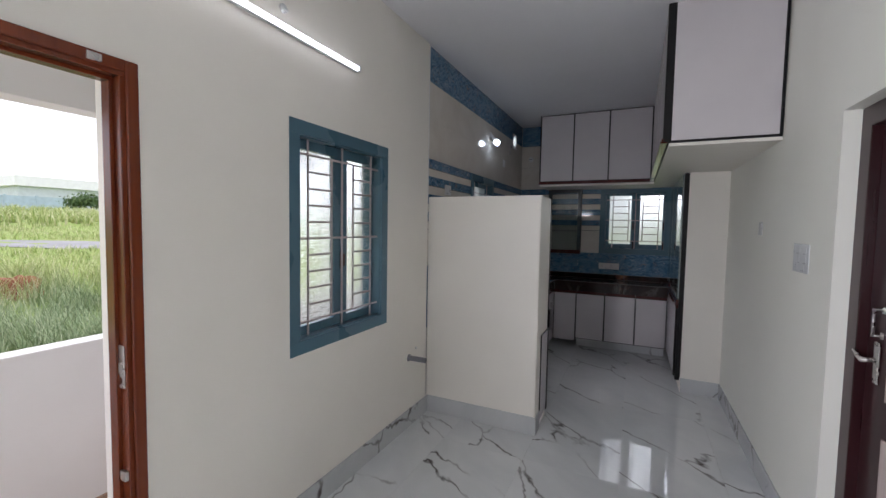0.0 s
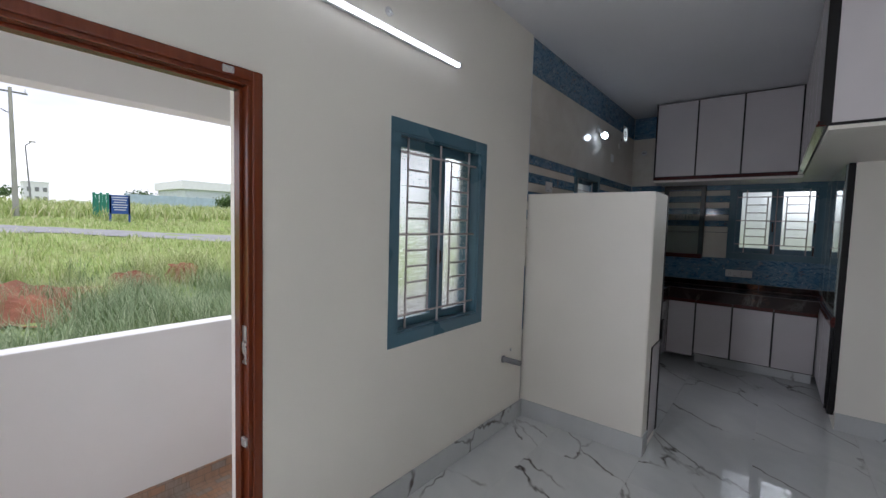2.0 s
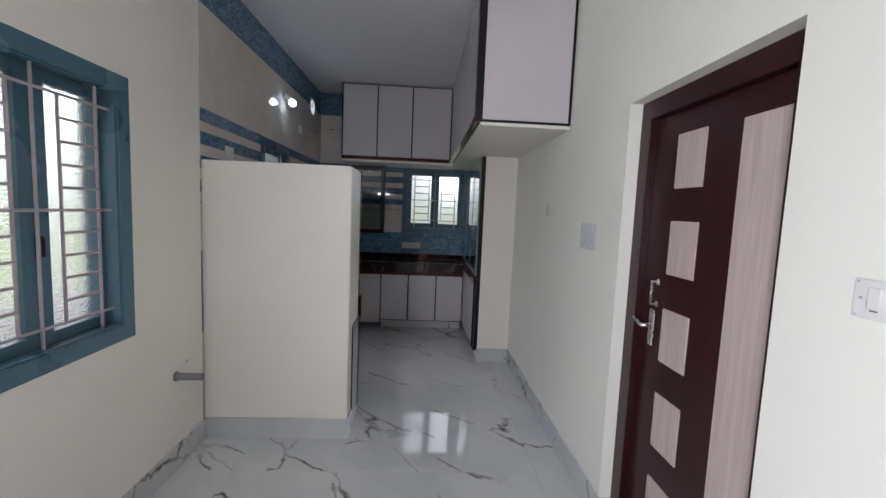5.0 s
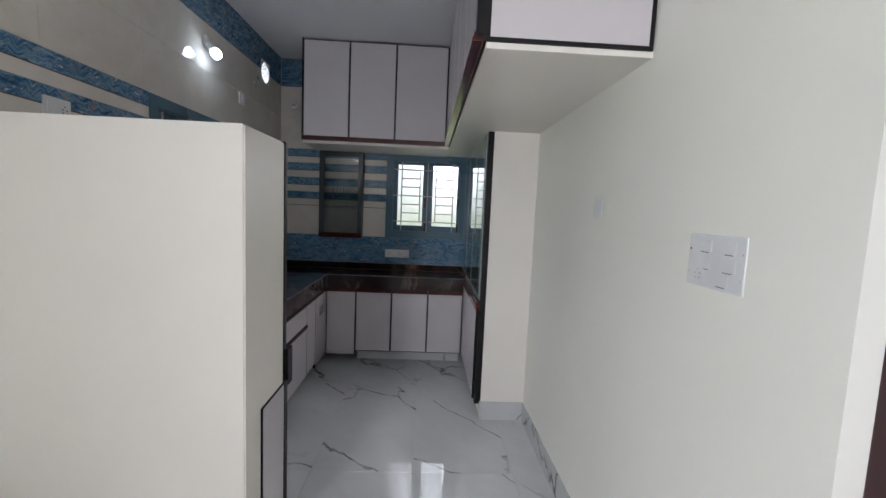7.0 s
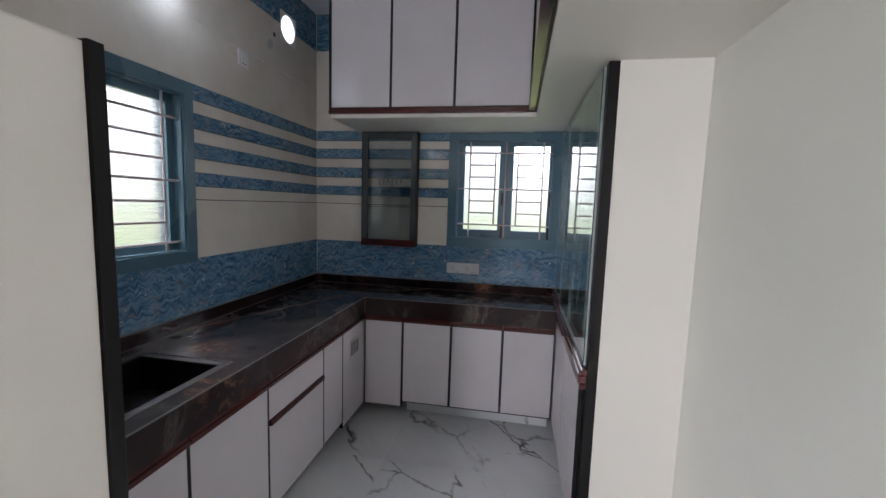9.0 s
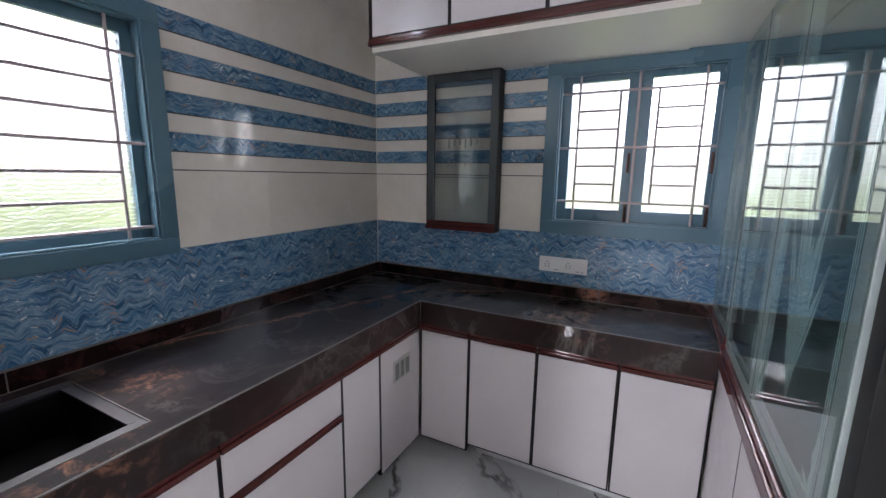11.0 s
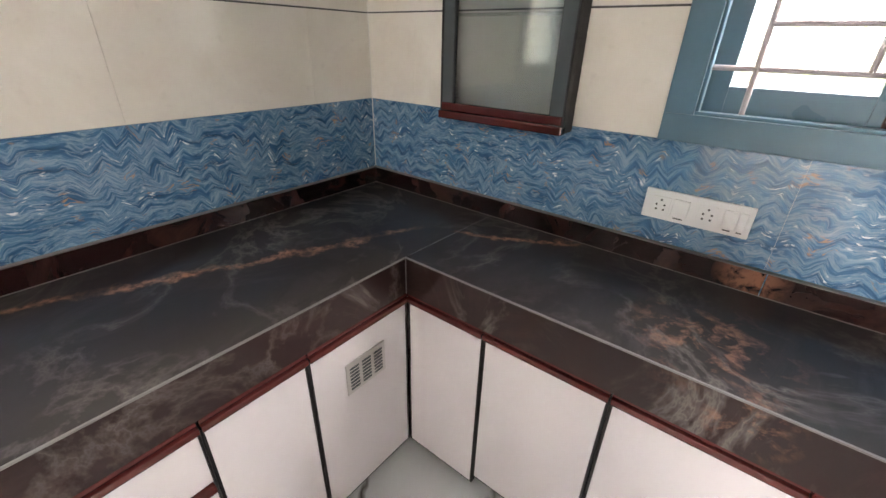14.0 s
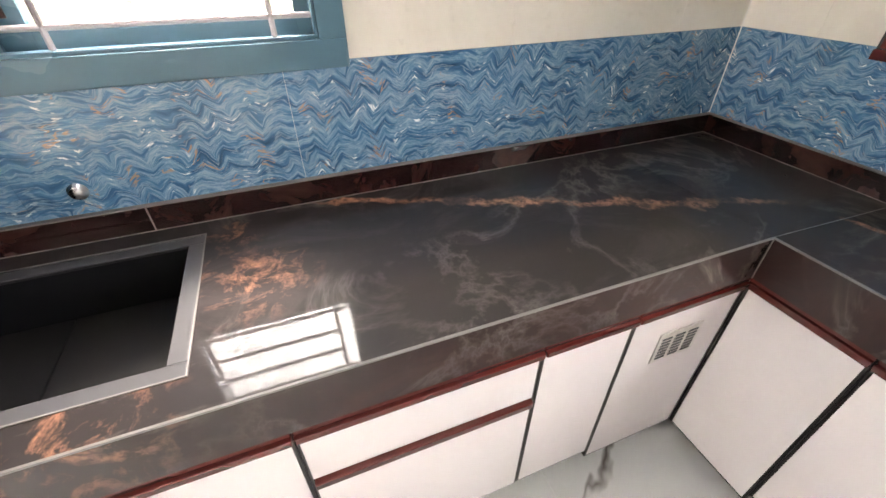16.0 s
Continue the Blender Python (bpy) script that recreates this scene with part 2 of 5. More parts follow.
def upstand_stone():
    """Maroon-black polished stone with faint brown wisps and a copper patch."""
    m = Nodes("maroon_black_upstand_stone", 0.12, 0, (0.02, 0.0065, 0.0065), 1.45)
    p = m.coord()
    c = m.mix(m.ramp(m.noise(p, 7.0, 6, 0.65, 0.8), [(0.5, 0.0), (0.72, 0.7)]), (0.017, 0.006, 0.006), (0.055, 0.026, 0.020))
    dn = m.t.nodes.new("ShaderNodeVectorMath")
    dn.operation = 'DISTANCE'
    m.put(p, dn.inputs[0])
    dn.inputs[1].default_value = (1.42, 5.984, 0.93)
    zone = m.ramp(dn.outputs["Value"], [(0.03, 0.9), (0.09, 0.0)])
    c = m.mix(m.math('MULTIPLY', zone, m.ramp(m.noise(p, 26.0, 6, 0.65, 0.5), [(0.42, 0.0), (0.56, 1.0)])), c, (0.26, 0.115, 0.07))
    m.color(c)
    m.rough(m.math('MULTIPLY_ADD', m.noise(p, 20.0, 4), 0.14, 0.05))
    return m.mat


M_UP = upstand_stone()


def wave_tile():
    """Blue tile with broken zigzag waves, pale crests and amber flecks."""
    m = Nodes("blue_wave_tile", 0.10, 0, (0.1, 0.2, 0.4), 1.5)
    p = m.coord()
    s = m.split(p)
    u = m.math('ADD', s[0], s[1])
    slow = m.noise(m.join(u, m.math('MULTIPLY', s[2], 0.9), 0.0), 6.0, 1)
    zig = m.math('PINGPONG', m.math('ADD', u, m.math('MULTIPLY', slow, 0.13)), 0.034)
    amp = m.ramp(m.noise(m.join(u, 3.3, s[2]), 8.0, 2), [(0.34, 0.05), (0.62, 1.0)])
    jit = m.noise(m.join(u, s[2], 5.0), 20.0, 1, 0.5)
    v = m.math('ADD', s[2], m.math('MULTIPLY', m.math('MULTIPLY', zig, amp), 1.05))
    v = m.math('ADD', v, m.math('MULTIPLY', jit, 0.016))
    n = m.noise(m.join(m.math('MULTIPLY', u, 8.0), m.math('MULTIPLY', v, 50.0), 0.0), 1.0, 5, 0.6, 0.0)
    c = m.ramp(n, [(0.30, (0.018, 0.062, 0.125)), (0.42, (0.034, 0.112, 0.212)), (0.50, (0.062, 0.165, 0.285)), (0.545, (0.16, 0.265, 0.37)), (0.575, (0.075, 0.185, 0.30)), (0.66, (0.21, 0.32, 0.42))])
    crest = m.noise(m.join(m.math('MULTIPLY', u, 10.0), m.math('MULTIPLY', v, 56.0), 3.0), 1.0, 3, 0.6, 0.0)
    line = m.ramp(m.math('ABSOLUTE', m.math('SUBTRACT', crest, 0.5)), [(0.0, 0.55), (0.016, 0.3), (0.04, 0.0)])
    c = m.mix(line, c, (0.30, 0.40, 0.48))
    some = m.ramp(m.noise(m.join(u, 9.0, s[2]), 11.0, 2), [(0.52, 0.0), (0.60, 1.0)])
    white = m.ramp(m.noise(m.join(m.math('MULTIPLY', u, 42.0), m.math('MULTIPLY', v, 120.0), 6.0), 1.0, 3), [(0.60, 0.0), (0.66, 1.0)])
    c = m.mix(m.math('MULTIPLY', white, some), c, (0.66, 0.70, 0.72))
    gate = m.ramp(m.noise(m.join(u, 21.0, s[2]), 13.0, 2), [(0.57, 0.0), (0.62, 1.0)])
    band = m.noise(m.join(m.math('MULTIPLY', u, 14.0), m.math('MULTIPLY', v, 46.0), 8.0), 1.0, 2)
    fl = m.ramp(m.math('ABSOLUTE', m.math('SUBTRACT', band, 0.53)), [(0.0, 1.0), (0.012, 0.8), (0.026, 0.0)])
    c = m.mix(m.math('MULTIPLY', m.math('MULTIPLY', fl, gate), 0.8), c, (0.40, 0.24, 0.13))
    m.color(c)
    m.rough(0.07)
    m.bump(n, 0.06, 0.001)
    return m.mat


M_WAVE = wave_tile()


def cream_tile(name, a, b, rough):
    m = Nodes(name, rough, 0, a, 1.5)
    p = m.coord()
    n = m.noise(p, 3.0, 6, 0.6, 0.5)
    f = m.noise(p, 28.0, 4)
    c = m.mix(m.ramp(n, [(0.3, 0.0), (0.72, 1.0)]), a, b)
    c = m.mix(m.ramp(f, [(0.62, 0.0), (0.8, 0.35)]), c, tuple(x * 0.8 for x in a))
    m.color(c)
    m.rough(m.math('MULTIPLY_ADD', n, 0.06, rough - 0.03))
    return m.mat


M_CREAM = cream_tile("cream_gloss_tile", (0.63, 0.58, 0.51), (0.74, 0.70, 0.635), 0.06)
M_LINER = plain("dark_liner_tile", (0.055, 0.05, 0.05), 0.3)


def wood(name, a, b, rough, axis=2, scale=1.0):
    m = Nodes(name, rough, 0, a)
    s = m.split(m.coord())
    k = [26.0 * scale, 26.0 * scale, 26.0 * scale]
    k[axis] = 1.4 * scale
    q = m.join(*[m.math('MULTIPLY', s[i], k[i]) for i in range(3)])
    n = m.noise(q, 1.0, 5, 0.6, 0.8)
    m.color(m.mix(m.ramp(n, [(0.3, 0.0), (0.7, 1.0)]), a, b))
    m.rough(m.math('MULTIPLY_ADD', n, 0.14, rough - 0.07))
    m.bump(n, 0.08, 0.001)
    return m.mat


M_TEAK = wood("orange_brown_varnished_wood", (0.125, 0.023, 0.008), (0.185, 0.038, 0.012), 0.24)
M_MAROON = wood("dark_maroon_wood", (0.022, 0.0045, 0.006), (0.035, 0.008, 0.010), 0.30)
M_INSET = wood("pale_pink_wood_veneer", (0.42, 0.33, 0.31), (0.56, 0.46, 0.43), 0.35, 2, 1.6)


def glass_mat(name, col, rough, ior, pattern=False, trans=1.0):
    m = Nodes(name, rough, 0, col, ior)
    m.bsdf.inputs["Transmission Weight"].default_value = trans
    if pattern:
        s = m.split(m.coord())
        u = m.math('ADD', s[0], s[1])
        q = m.join(m.math('MULTIPLY', u, 34.0), m.math('MULTIPLY', s[2], 62.0), 0.0)
        n = m.noise(q, 1.0, 2)
        w = m.math('SINE', m.math('ADD', m.math('MULTIPLY', s[2], 420.0), m.math('MULTIPLY', n, 9.0)))
        m.bump(m.math('ADD', m.math('MULTIPLY', w, 0.25), n), 0.9, 0.004)
    return m.mat


M_OBSCURE = glass_mat("pressed_pattern_glass", (0.94, 0.985, 0.985), 0.22, 1.45, True)
# Same pressed glass, darkened to hold down the bright outdoors behind kitchen panes.
M_OBSCURE_DIM = glass_mat("dimmed_pattern_glass", (0.47, 0.49, 0.485), 0.28, 1.45, True)
M_CGLASS = glass_mat("tinted_cabinet_glass", (0.62, 0.78, 0.76), 0.02, 1.75)
M_GREYGLASS = glass_mat("grey_cabinet_glass", (0.72, 0.78, 0.78), 0.02, 1.6)


def glow(name, col, power):
    m = Nodes(name, 0.4, 0, col)
    m.put(col, m.bsdf.inputs["Emission Color"])
    m.bsdf.inputs["Emission Strength"].default_value = power
    return m.mat


M_TUBE = glow("led_tube_glow", (0.93, 0.97, 1.0), TUBE_POWER)
M_BULB = glow("led_bulb_glow", (0.72, 0.87, 1.0), BULB_POWER)

# ---------------- mesh helpers ----------------
origin = {}


def box(bm, x0, y0, z0, x1, y1, z1, bevel=0.0):
    xs, ys, zs = sorted((x0, x1)), sorted((y0, y1)), sorted((z0, z1))
    v = [bm.verts.new((xs[i], ys[j], zs[k])) for i in (0, 1) for j in (0, 1) for k in (0, 1)]
    fs = [bm.faces.new([v[i] for i in f]) for f in ((0, 1, 3, 2), (4, 6, 7, 5), (0, 4, 5, 1), (2, 3, 7, 6), (0, 2, 6, 4), (1, 5, 7, 3))]
    if bevel:
        es = list({e for f in fs for e in f.edges})
        bmesh.ops.bevel(bm, geom=es, offset=bevel, segments=2, affect='EDGES', profile=0.6)
    return bm


def boxes(*rows, bevel=0.0):
    bm = bmesh.new()
    for r in rows:
        box(bm, *r, bevel=bevel)
    return bm


def cyl(bm, a, b, r, r2=None, seg=16):
    a, b = Vector(a), Vector(b)
    q = (b - a).to_track_quat('Z', 'Y').to_matrix().to_4x4()
    bmesh.ops.create_cone(bm, cap_ends=True, segments=seg, radius1=r, radius2=r if r2 is None else r2, depth=(b - a).length,
                          matrix=Matrix.Translation((a + b) / 2) @ q)
    return bm


def tube_of(*rows, seg=16):
    bm = bmesh.new()
    for r in rows:
        cyl(bm, *r, seg=seg)
    return bm


def lathe(profile, m, seg=24):
    """A turned shape: (radius, height) pairs about local z, placed by m."""
    bm = bmesh.new()
    rings = []
    for r, h in profile:
        rings.append([bm.verts.new(m @ Vector((r * math.cos(2 * math.pi * k / seg), r * math.sin(2 * math.pi * k / seg), h))) for k in range(seg)])
    for a, b in zip(rings, rings[1:]):
        for k in range(seg):
            bm.faces.new((a[k], a[(k + 1) % seg], b[(k + 1) % seg], b[k]))
    bm.faces.new(rings[0][::-1])
    bm.faces.new(rings[-1])
    return bm


def mesh_of(name, bm, mat, smooth=False):
    me = bpy.data.meshes.new(name)
    bmesh.ops.recalc_face_normals(bm, faces=bm.faces[:])
    bm.to_mesh(me)
    bm.free()
    if smooth:
        for p in me.polygons:
            p.use_smooth = True
    me.materials.append(mat)
    return me


def part(name, bm, mat, parent, label="", smooth=False):
    """One mesh object under a thing or under a part."""
    o = origin[parent]
    bmesh.ops.translate(bm, verts=bm.verts[:], vec=-o)
    ob = new(name, mesh_of(name, bm, mat, smooth))
    ob.parent = parent
    origin[ob] = o
    return tagged(ob, label)


def thing(name, at, label, category, group="", kind=""):
    ob = new(name)
    ob.location = at
    ob.empty_display_size = 0.05
    origin[ob] = Vector(at)
    return tagged(ob, label, category, group, kind)


def solid(name, bm, mat, label, category, kind="", group="", smooth=False):
    """A thing that is one mesh, with its origin at the middle of its foot."""
    co = [v.co for v in bm.verts]
    at = Vector(((min(c.x for c in co) + max(c.x for c in co)) / 2, (min(c.y for c in co) + max(c.y for c in co)) / 2, min(c.z for c in co)))
    bmesh.ops.translate(bm, verts=bm.verts[:], vec=-at)
    ob = new(name, mesh_of(name, bm, mat, smooth))
    ob.location = at
    origin[ob] = at
    return tagged(ob, label, category, group, kind)


def west(u, v, w):
    """A place on the west wall: u along y, v up, w outwards through the wall."""
    return (-w, u, v)


def north(u, v, w):
    return (u, NORTH + w, v)


def east(u, v, w):
    return (EAST + w, u, v)


def wbox(bm, f, u0, v0, w0, u1, v1, w1, bevel=0.0):
    return box(bm, *f(u0, v0, w0), *f(u1, v1, w1), bevel=bevel)


def wboxes(f, *rows, bevel=0.0):
    bm = bmesh.new()
    for r in rows:
        wbox(bm, f, *r, bevel=bevel)
    return bm


def pierced(f, u0, v0, u1, v1, w0, w1, holes):
    """A wall slab with openings cut through it."""
    us = sorted({u0, u1, *[h[0] for h in holes], *[h[2] for h in holes]})
    vs = sorted({v0, v1, *[h[1] for h in holes], *[h[3] for h in holes]})
    us = [u for u in us if u0 <= u <= u1]
    vs = [v for v in vs if v0 <= v <= v1]
    full = {(i, j) for i in range(len(us) - 1) for j in range(len(vs) - 1)
            if not any(h[0] < (us[i] + us[i + 1]) / 2 < h[2] and h[1] < (vs[j] + vs[j + 1]) / 2 < h[3] for h in holes)}
    bm = bmesh.new()

    def quad(*c):
        bm.faces.new([bm.verts.new(f(*p)) for p in c])

    for i, j in full:
        a, b, c, d = us[i], us[i + 1], vs[j], vs[j + 1]
        for w in (w0, w1):
            quad((a, c, w), (b, c, w), (b, d, w), (a, d, w))
        if (i - 1, j) not in full:
            quad((a, c, w0), (a, d, w0), (a, d, w1), (a, c, w1))
        if (i + 1, j) not in full:
            quad((b, c, w0), (b, d, w0), (b, d, w1), (b, c, w1))
        if (i, j - 1) not in full:
            quad((a, c, w0), (b, c, w0), (b, c, w1), (a, c, w1))
        if (i, j + 1) not in full:
            quad((a, d, w0), (b, d, w0), (b, d, w1), (a, d, w1))
    bmesh.ops.remove_doubles(bm, verts=bm.verts[:], dist=0.0005)
    return bm


# SOUTH is an unseen end wall, set far back to weaken bounced light.
NORTH, EAST, SOUTH, CEIL = 6.0, 2.34, -5.0, 3.04
HALL_W = 0.012
TILE_Y = 2.975

# ---------------- structure ----------------
W1 = (1.485, 0.893, 2.372, 2.106)
W2 = (3.957, 1.226, 4.676, 2.128)
KW = (1.115, 1.241, 1.975, 2.128)
ENTRY = (-0.105, -0.06, 0.806, 2.108)
BED = (1.385, 0.0, 2.262, 2.092)
HOLE = (5.585, 2.76, 0.098)


def inset(r, d):
    return (r[0] + d, r[1] + d, r[2] - d, r[3] - d)


# The opening at -2.2..-1.1 is unseen, added only for the west fill lamp.
solid("wall_west_hall", pierced(west, SOUTH, -0.06, TILE_Y, CEIL, -HALL_W, 0.2, [inset(W1, 0.03), (-2.2, 0.9, -1.1, 2.1), (ENTRY[0] + 0.02, -0.1, ENTRY[2] - 0.02, ENTRY[3] - 0.02)]), M_WALL,
      "cream painted plaster wall with entry door and window", "wall", "structure")
wk = pierced(west, TILE_Y, -0.06, NORTH + 0.2, CEIL, 0.006, 0.2, [inset(W2, 0.03), (HOLE[0] - HOLE[2], HOLE[1] - HOLE[2], HOLE[0] + HOLE[2], HOLE[1] + HOLE[2])])
wall_west_kitchen = solid("wall_west_kitchen", wk, M_GROUT, "kitchen wall clad in cream and blue striped tiles", "wall", "structure")
wall_north = solid("wall_north", pierced(north, 0.0, -0.06, EAST + 0.2, CEIL, 0.006, 0.2, [inset(KW, 0.03)]), M_GROUT,
                   "kitchen back wall clad in striped tiles round a window", "wall", "structure")
solid("wall_east", pierced(east, SOUTH, -0.06, NORTH, CEIL, 0.0, 0.2, [(BED[0], -0.1, BED[2], BED[3])]), M_EAST,
      "off-white painted wall with a recessed doorway", "wall", "structure")
solid("wall_south", pierced(lambda u, v, w: (u, SOUTH - w, v), -0.2, -0.06, EAST + 0.2, CEIL, 0.0, 0.2, []), M_WALL, "unseen cream plaster wall closing the hall", "wall", "structure")
solid("ceiling", boxes((-0.25, SOUTH - 0.2, CEIL, EAST + 0.25, NORTH + 0.25, CEIL + 0.15)), M_CEIL, "smooth white painted ceiling", "ceiling", "structure")
solid("pillar", boxes((2.016, 4.503, 0.0, EAST - 0.001, NORTH - 0.001, 2.143)), M_WALL, "cream plastered pier beside the tall cabinet", "wall", "structure")
floor = solid("floor", boxes((-0.2, SOUTH - 0.2, -0.16, EAST + 0.55, NORTH + 0.1, -0.0025)), M_GROUT, "glossy white veined marble tile floor", "floor", "structure")

# half-height partition with the counter's return at its end
partition = thing("partition", (0.47, 3.2, 0), "cream plastered half-height partition between hall and kitchen", "partition wall", "", "structure")
bm = bmesh.new()
box(bm, HALL_W - 0.01, 3.011, 0.0, 0.933, 3.402, 1.817)
vert_edges = [e for e in bm.edges if e.verts[0].co.x > 0.9 and e.verts[1].co.x > 0.9]
bmesh.ops.bevel(bm, geom=vert_edges, offset=0.006, segments=3, affect='EDGES')
part("plaster_body", bm, M_WALL, partition)
part("edge_strip", boxes((0.0, 3.402, 0.89, 0.937, 3.432, 1.822), bevel=0.002), M_BLACK, partition, "black polished edge strip")
part("side_panel", boxes((0.60, 3.155, 0.06, 0.939, 3.398, 0.735), bevel=0.001), M_LAM, partition, "pale laminate end panel")
part("panel_edge", boxes((0.60, 3.15, 0.05, 0.941, 3.155, 0.739), (0.60, 3.15, 0.735, 0.941, 3.40, 0.739), (0.60, 3.398, 0.05, 0.943, 3.432, 0.739)), M_BLACK, partition)

# marble skirting, one length a wall
sk = 0.138


def skirting(*r):
    solid("baseboard", boxes(r, bevel=0.001), M_SKIRT, "white veined marble skirting tile", "skirting", "structure")


skirting(HALL_W, ENTRY[2] + 0.002, 0, HALL_W + 0.009, 3.002, sk)
skirting(HALL_W, SOUTH, 0, HALL_W + 0.009, ENTRY[0] - 0.002, sk)
skirting(HALL_W, 3.002, 0, 0.942, 3.011, sk)
skirting(0.933, 3.011, 0, 0.942, 3.149, sk)
skirting(EAST - 0.009, SOUTH, 0, EAST, BED[0], sk)
skirting(EAST - 0.009, BED[2], 0, EAST, 4.494, sk)
skirting(2.02, 4.494, 0, EAST, 4.503, sk)
skirting(EAST, BED[2], 0, EAST + 0.055, BED[2] - 0.009, sk)


# ---------------- windows ----------------
def bars(f, rows, w, r=0.0062):
    bm = bmesh.new()
    for a, b in rows:
        cyl(bm, f(*a, w), f(*b, w), r, seg=8)
    return bm


def window(name, f, r, trim, panes, pane_v, grille, label, glass_w, handles, glass):
    """A casement set in the wall: trim, lining, sashes with pattern glass, and a bar grille."""
    u0, v0, u1, v1 = r
    base = f((u0 + u1) / 2, v0, 0.05)
    win = thing(name, base, label, "window", "", "structure")
    t = trim
    p = -0.014
    part("window_trim", wboxes(f, (u0, v0, p, u1, v0 + t, 0.006), (u0, v1 - t, p, u1, v1, 0.006), (u0, v0 + t, p, u0 + t, v1 - t, 0.006), (u1 - t, v0 + t, p, u1, v1 - t, 0.006), bevel=0.002), M_BLUE, win)
    b = t + 0.008
    part("bead", wboxes(f, (u0 + t, v0 + t, -0.004, u1 - t, v0 + b, 0.03), (u0 + t, v1 - b, -0.004, u1 - t, v1 - t, 0.03), (u0 + t, v0 + b, -0.004, u0 + b, v1 - b, 0.03), (u1 - b, v0 + b, -0.004, u1 - t, v1 - b, 0.03), bevel=0.002), M_BLUE, win)
    i = 0.032
    part("window_lining", wboxes(f, (u0 + i, v0 + i, 0.006, u1 - i, v0 + t, 0.15), (u0 + i, v1 - t, 0.006, u1 - i, v1 - i, 0.15), (u0 + i, v0 + t, 0.006, u0 + t, v1 - t, 0.15), (u1 - t, v0 + t, 0.006, u1 - i, v1 - t, 0.15)), M_BLUE, win)
    g = glass_w
    edges = [u0 + t] + [(a[1] + c[0]) / 2 for a, c in zip(panes, panes[1:])] + [u1 - t]
    for k, (a, c) in enumerate(panes):
        lo, hi = edges[k] + 0.002, edges[k + 1] - 0.002
        bot, top = v0 + t + 0.002, v1 - t - 0.002
        sash = part("sash", wboxes(f, (lo, bot, g - 0.018, a, top, g + 0.018), (c, bot, g - 0.018, hi, top, g + 0.018), (a, bot, g - 0.018, c, pane_v[0], g + 0.018), (a, pane_v[1], g - 0.018, c, top, g + 0.018), bevel=0.0015), M_BLUE, win)
        pane = part("pane", wboxes(f, (a - 0.004, pane_v[0] - 0.004, g - 0.0025, c + 0.004, pane_v[1] + 0.004, g + 0.0025)), glass, sash, "pressed obscure glass pane")
        pane.visible_shadow = False
    for u, v in handles:
        bm = wboxes(f, (u - 0.007, v - 0.05, g - 0.026, u + 0.007, v + 0.05, g - 0.018), bevel=0.002)
        cyl(bm, f(u, v - 0.035, g - 0.045), f(u, v + 0.035, g - 0.045), 0.006, seg=8)
        cyl(bm, f(u, v - 0.035, g - 0.045), f(u, v - 0.035, g - 0.02), 0.005, seg=8)
        cyl(bm, f(u, v + 0.035, g - 0.045), f(u, v + 0.035, g - 0.02), 0.005, seg=8)
        part("pull_handle", bm, M_LATCH, win, "dark brown metal pull handle")
    part("grille", bars(f, grille, 0.022), M_GRILLE, win, "thin silver-painted steel bar grille")
    return win


def ladder(u0, u1, v0, v1, n):
    return [((u0, v0 + (v1 - v0) * k / (n + 1)), (u1, v0 + (v1 - v0) * k / (n + 1))) for k in range(1, n + 1)]


def full_grille(r, t, verts, mains, inner, n):
    lo_u, hi_u, lo_v, hi_v = r[0] + t, r[2] - t, r[1] + t, r[3] - t
    rows = [((u, lo_v), (u, hi_v)) for u in verts]
    rows += [((lo_u, v), (hi_u, v)) for v in mains]
    for a, b, uv in inner:
        rows.append(((uv, mains[0]), (uv, mains[-1])))
        for v0, v1 in zip(mains, mains[1:]):
            rows += ladder(a, b, v0, v1, n)
    return rows


window("window_1", west, W1, 0.072, [(1.632, 1.912), (2.03, 2.285)], (1.015, 1.98),
       full_grille(W1, 0.072, (1.648, 1.928, 2.217), (1.05, 1.50, 1.945), ((1.648, 1.836, 1.836), (2.033, 2.217, 2.033)), 4),
       "blue-grey framed window with obscure glass and steel grille", 0.085, [(1.97, 1.36)], M_OBSCURE)
window("window_2", west, W2, 0.062, [(4.075, 4.575)], (1.335, 2.02),
       full_grille(W2, 0.062, (4.107, 4.521), (1.335, 1.64, 1.945), ((4.107, 4.521, 4.107),), 2),
       "blue-grey framed window above the sink with obscure glass", 0.07, [(4.045, 1.40)], M_OBSCURE_DIM)
window("window_3", north, KW, 0.068, [(1.234, 1.505), (1.612, 1.880)], (1.376, 2.028),
       full_grille(KW, 0.068, (1.279, 1.556, 1.832), (1.418, 1.695, 1.97), ((1.279, 1.474, 1.474), (1.645, 1.832, 1.645)), 2),
       "blue-grey two-sash kitchen window with obscure glass and grille", 0.07, [(1.532, 1.62), (1.893, 1.62), (1.535, 1.365), (1.893, 1.365)], M_OBSCURE_DIM)

# ---------------- entry door frame and balcony ----------------
entry = thing("door_1", (-0.05, 0.35, 0), "orange-brown varnished entry door frame, standing open", "door frame", "", "structure")
fw = 0.052
y0, _, y1, zt = ENTRY
xf = HALL_W + 0.004
for nm, r in (("jamb", (-0.07, y0, 0, xf, y0 + fw, zt - fw)), ("jamb", (-0.07, y1 - fw, 0, xf, y1, zt - fw)), ("head", (-0.07, y0, zt - fw, xf, y1, zt))):
    part(nm, boxes(r, bevel=0.003), M_TEAK, entry)
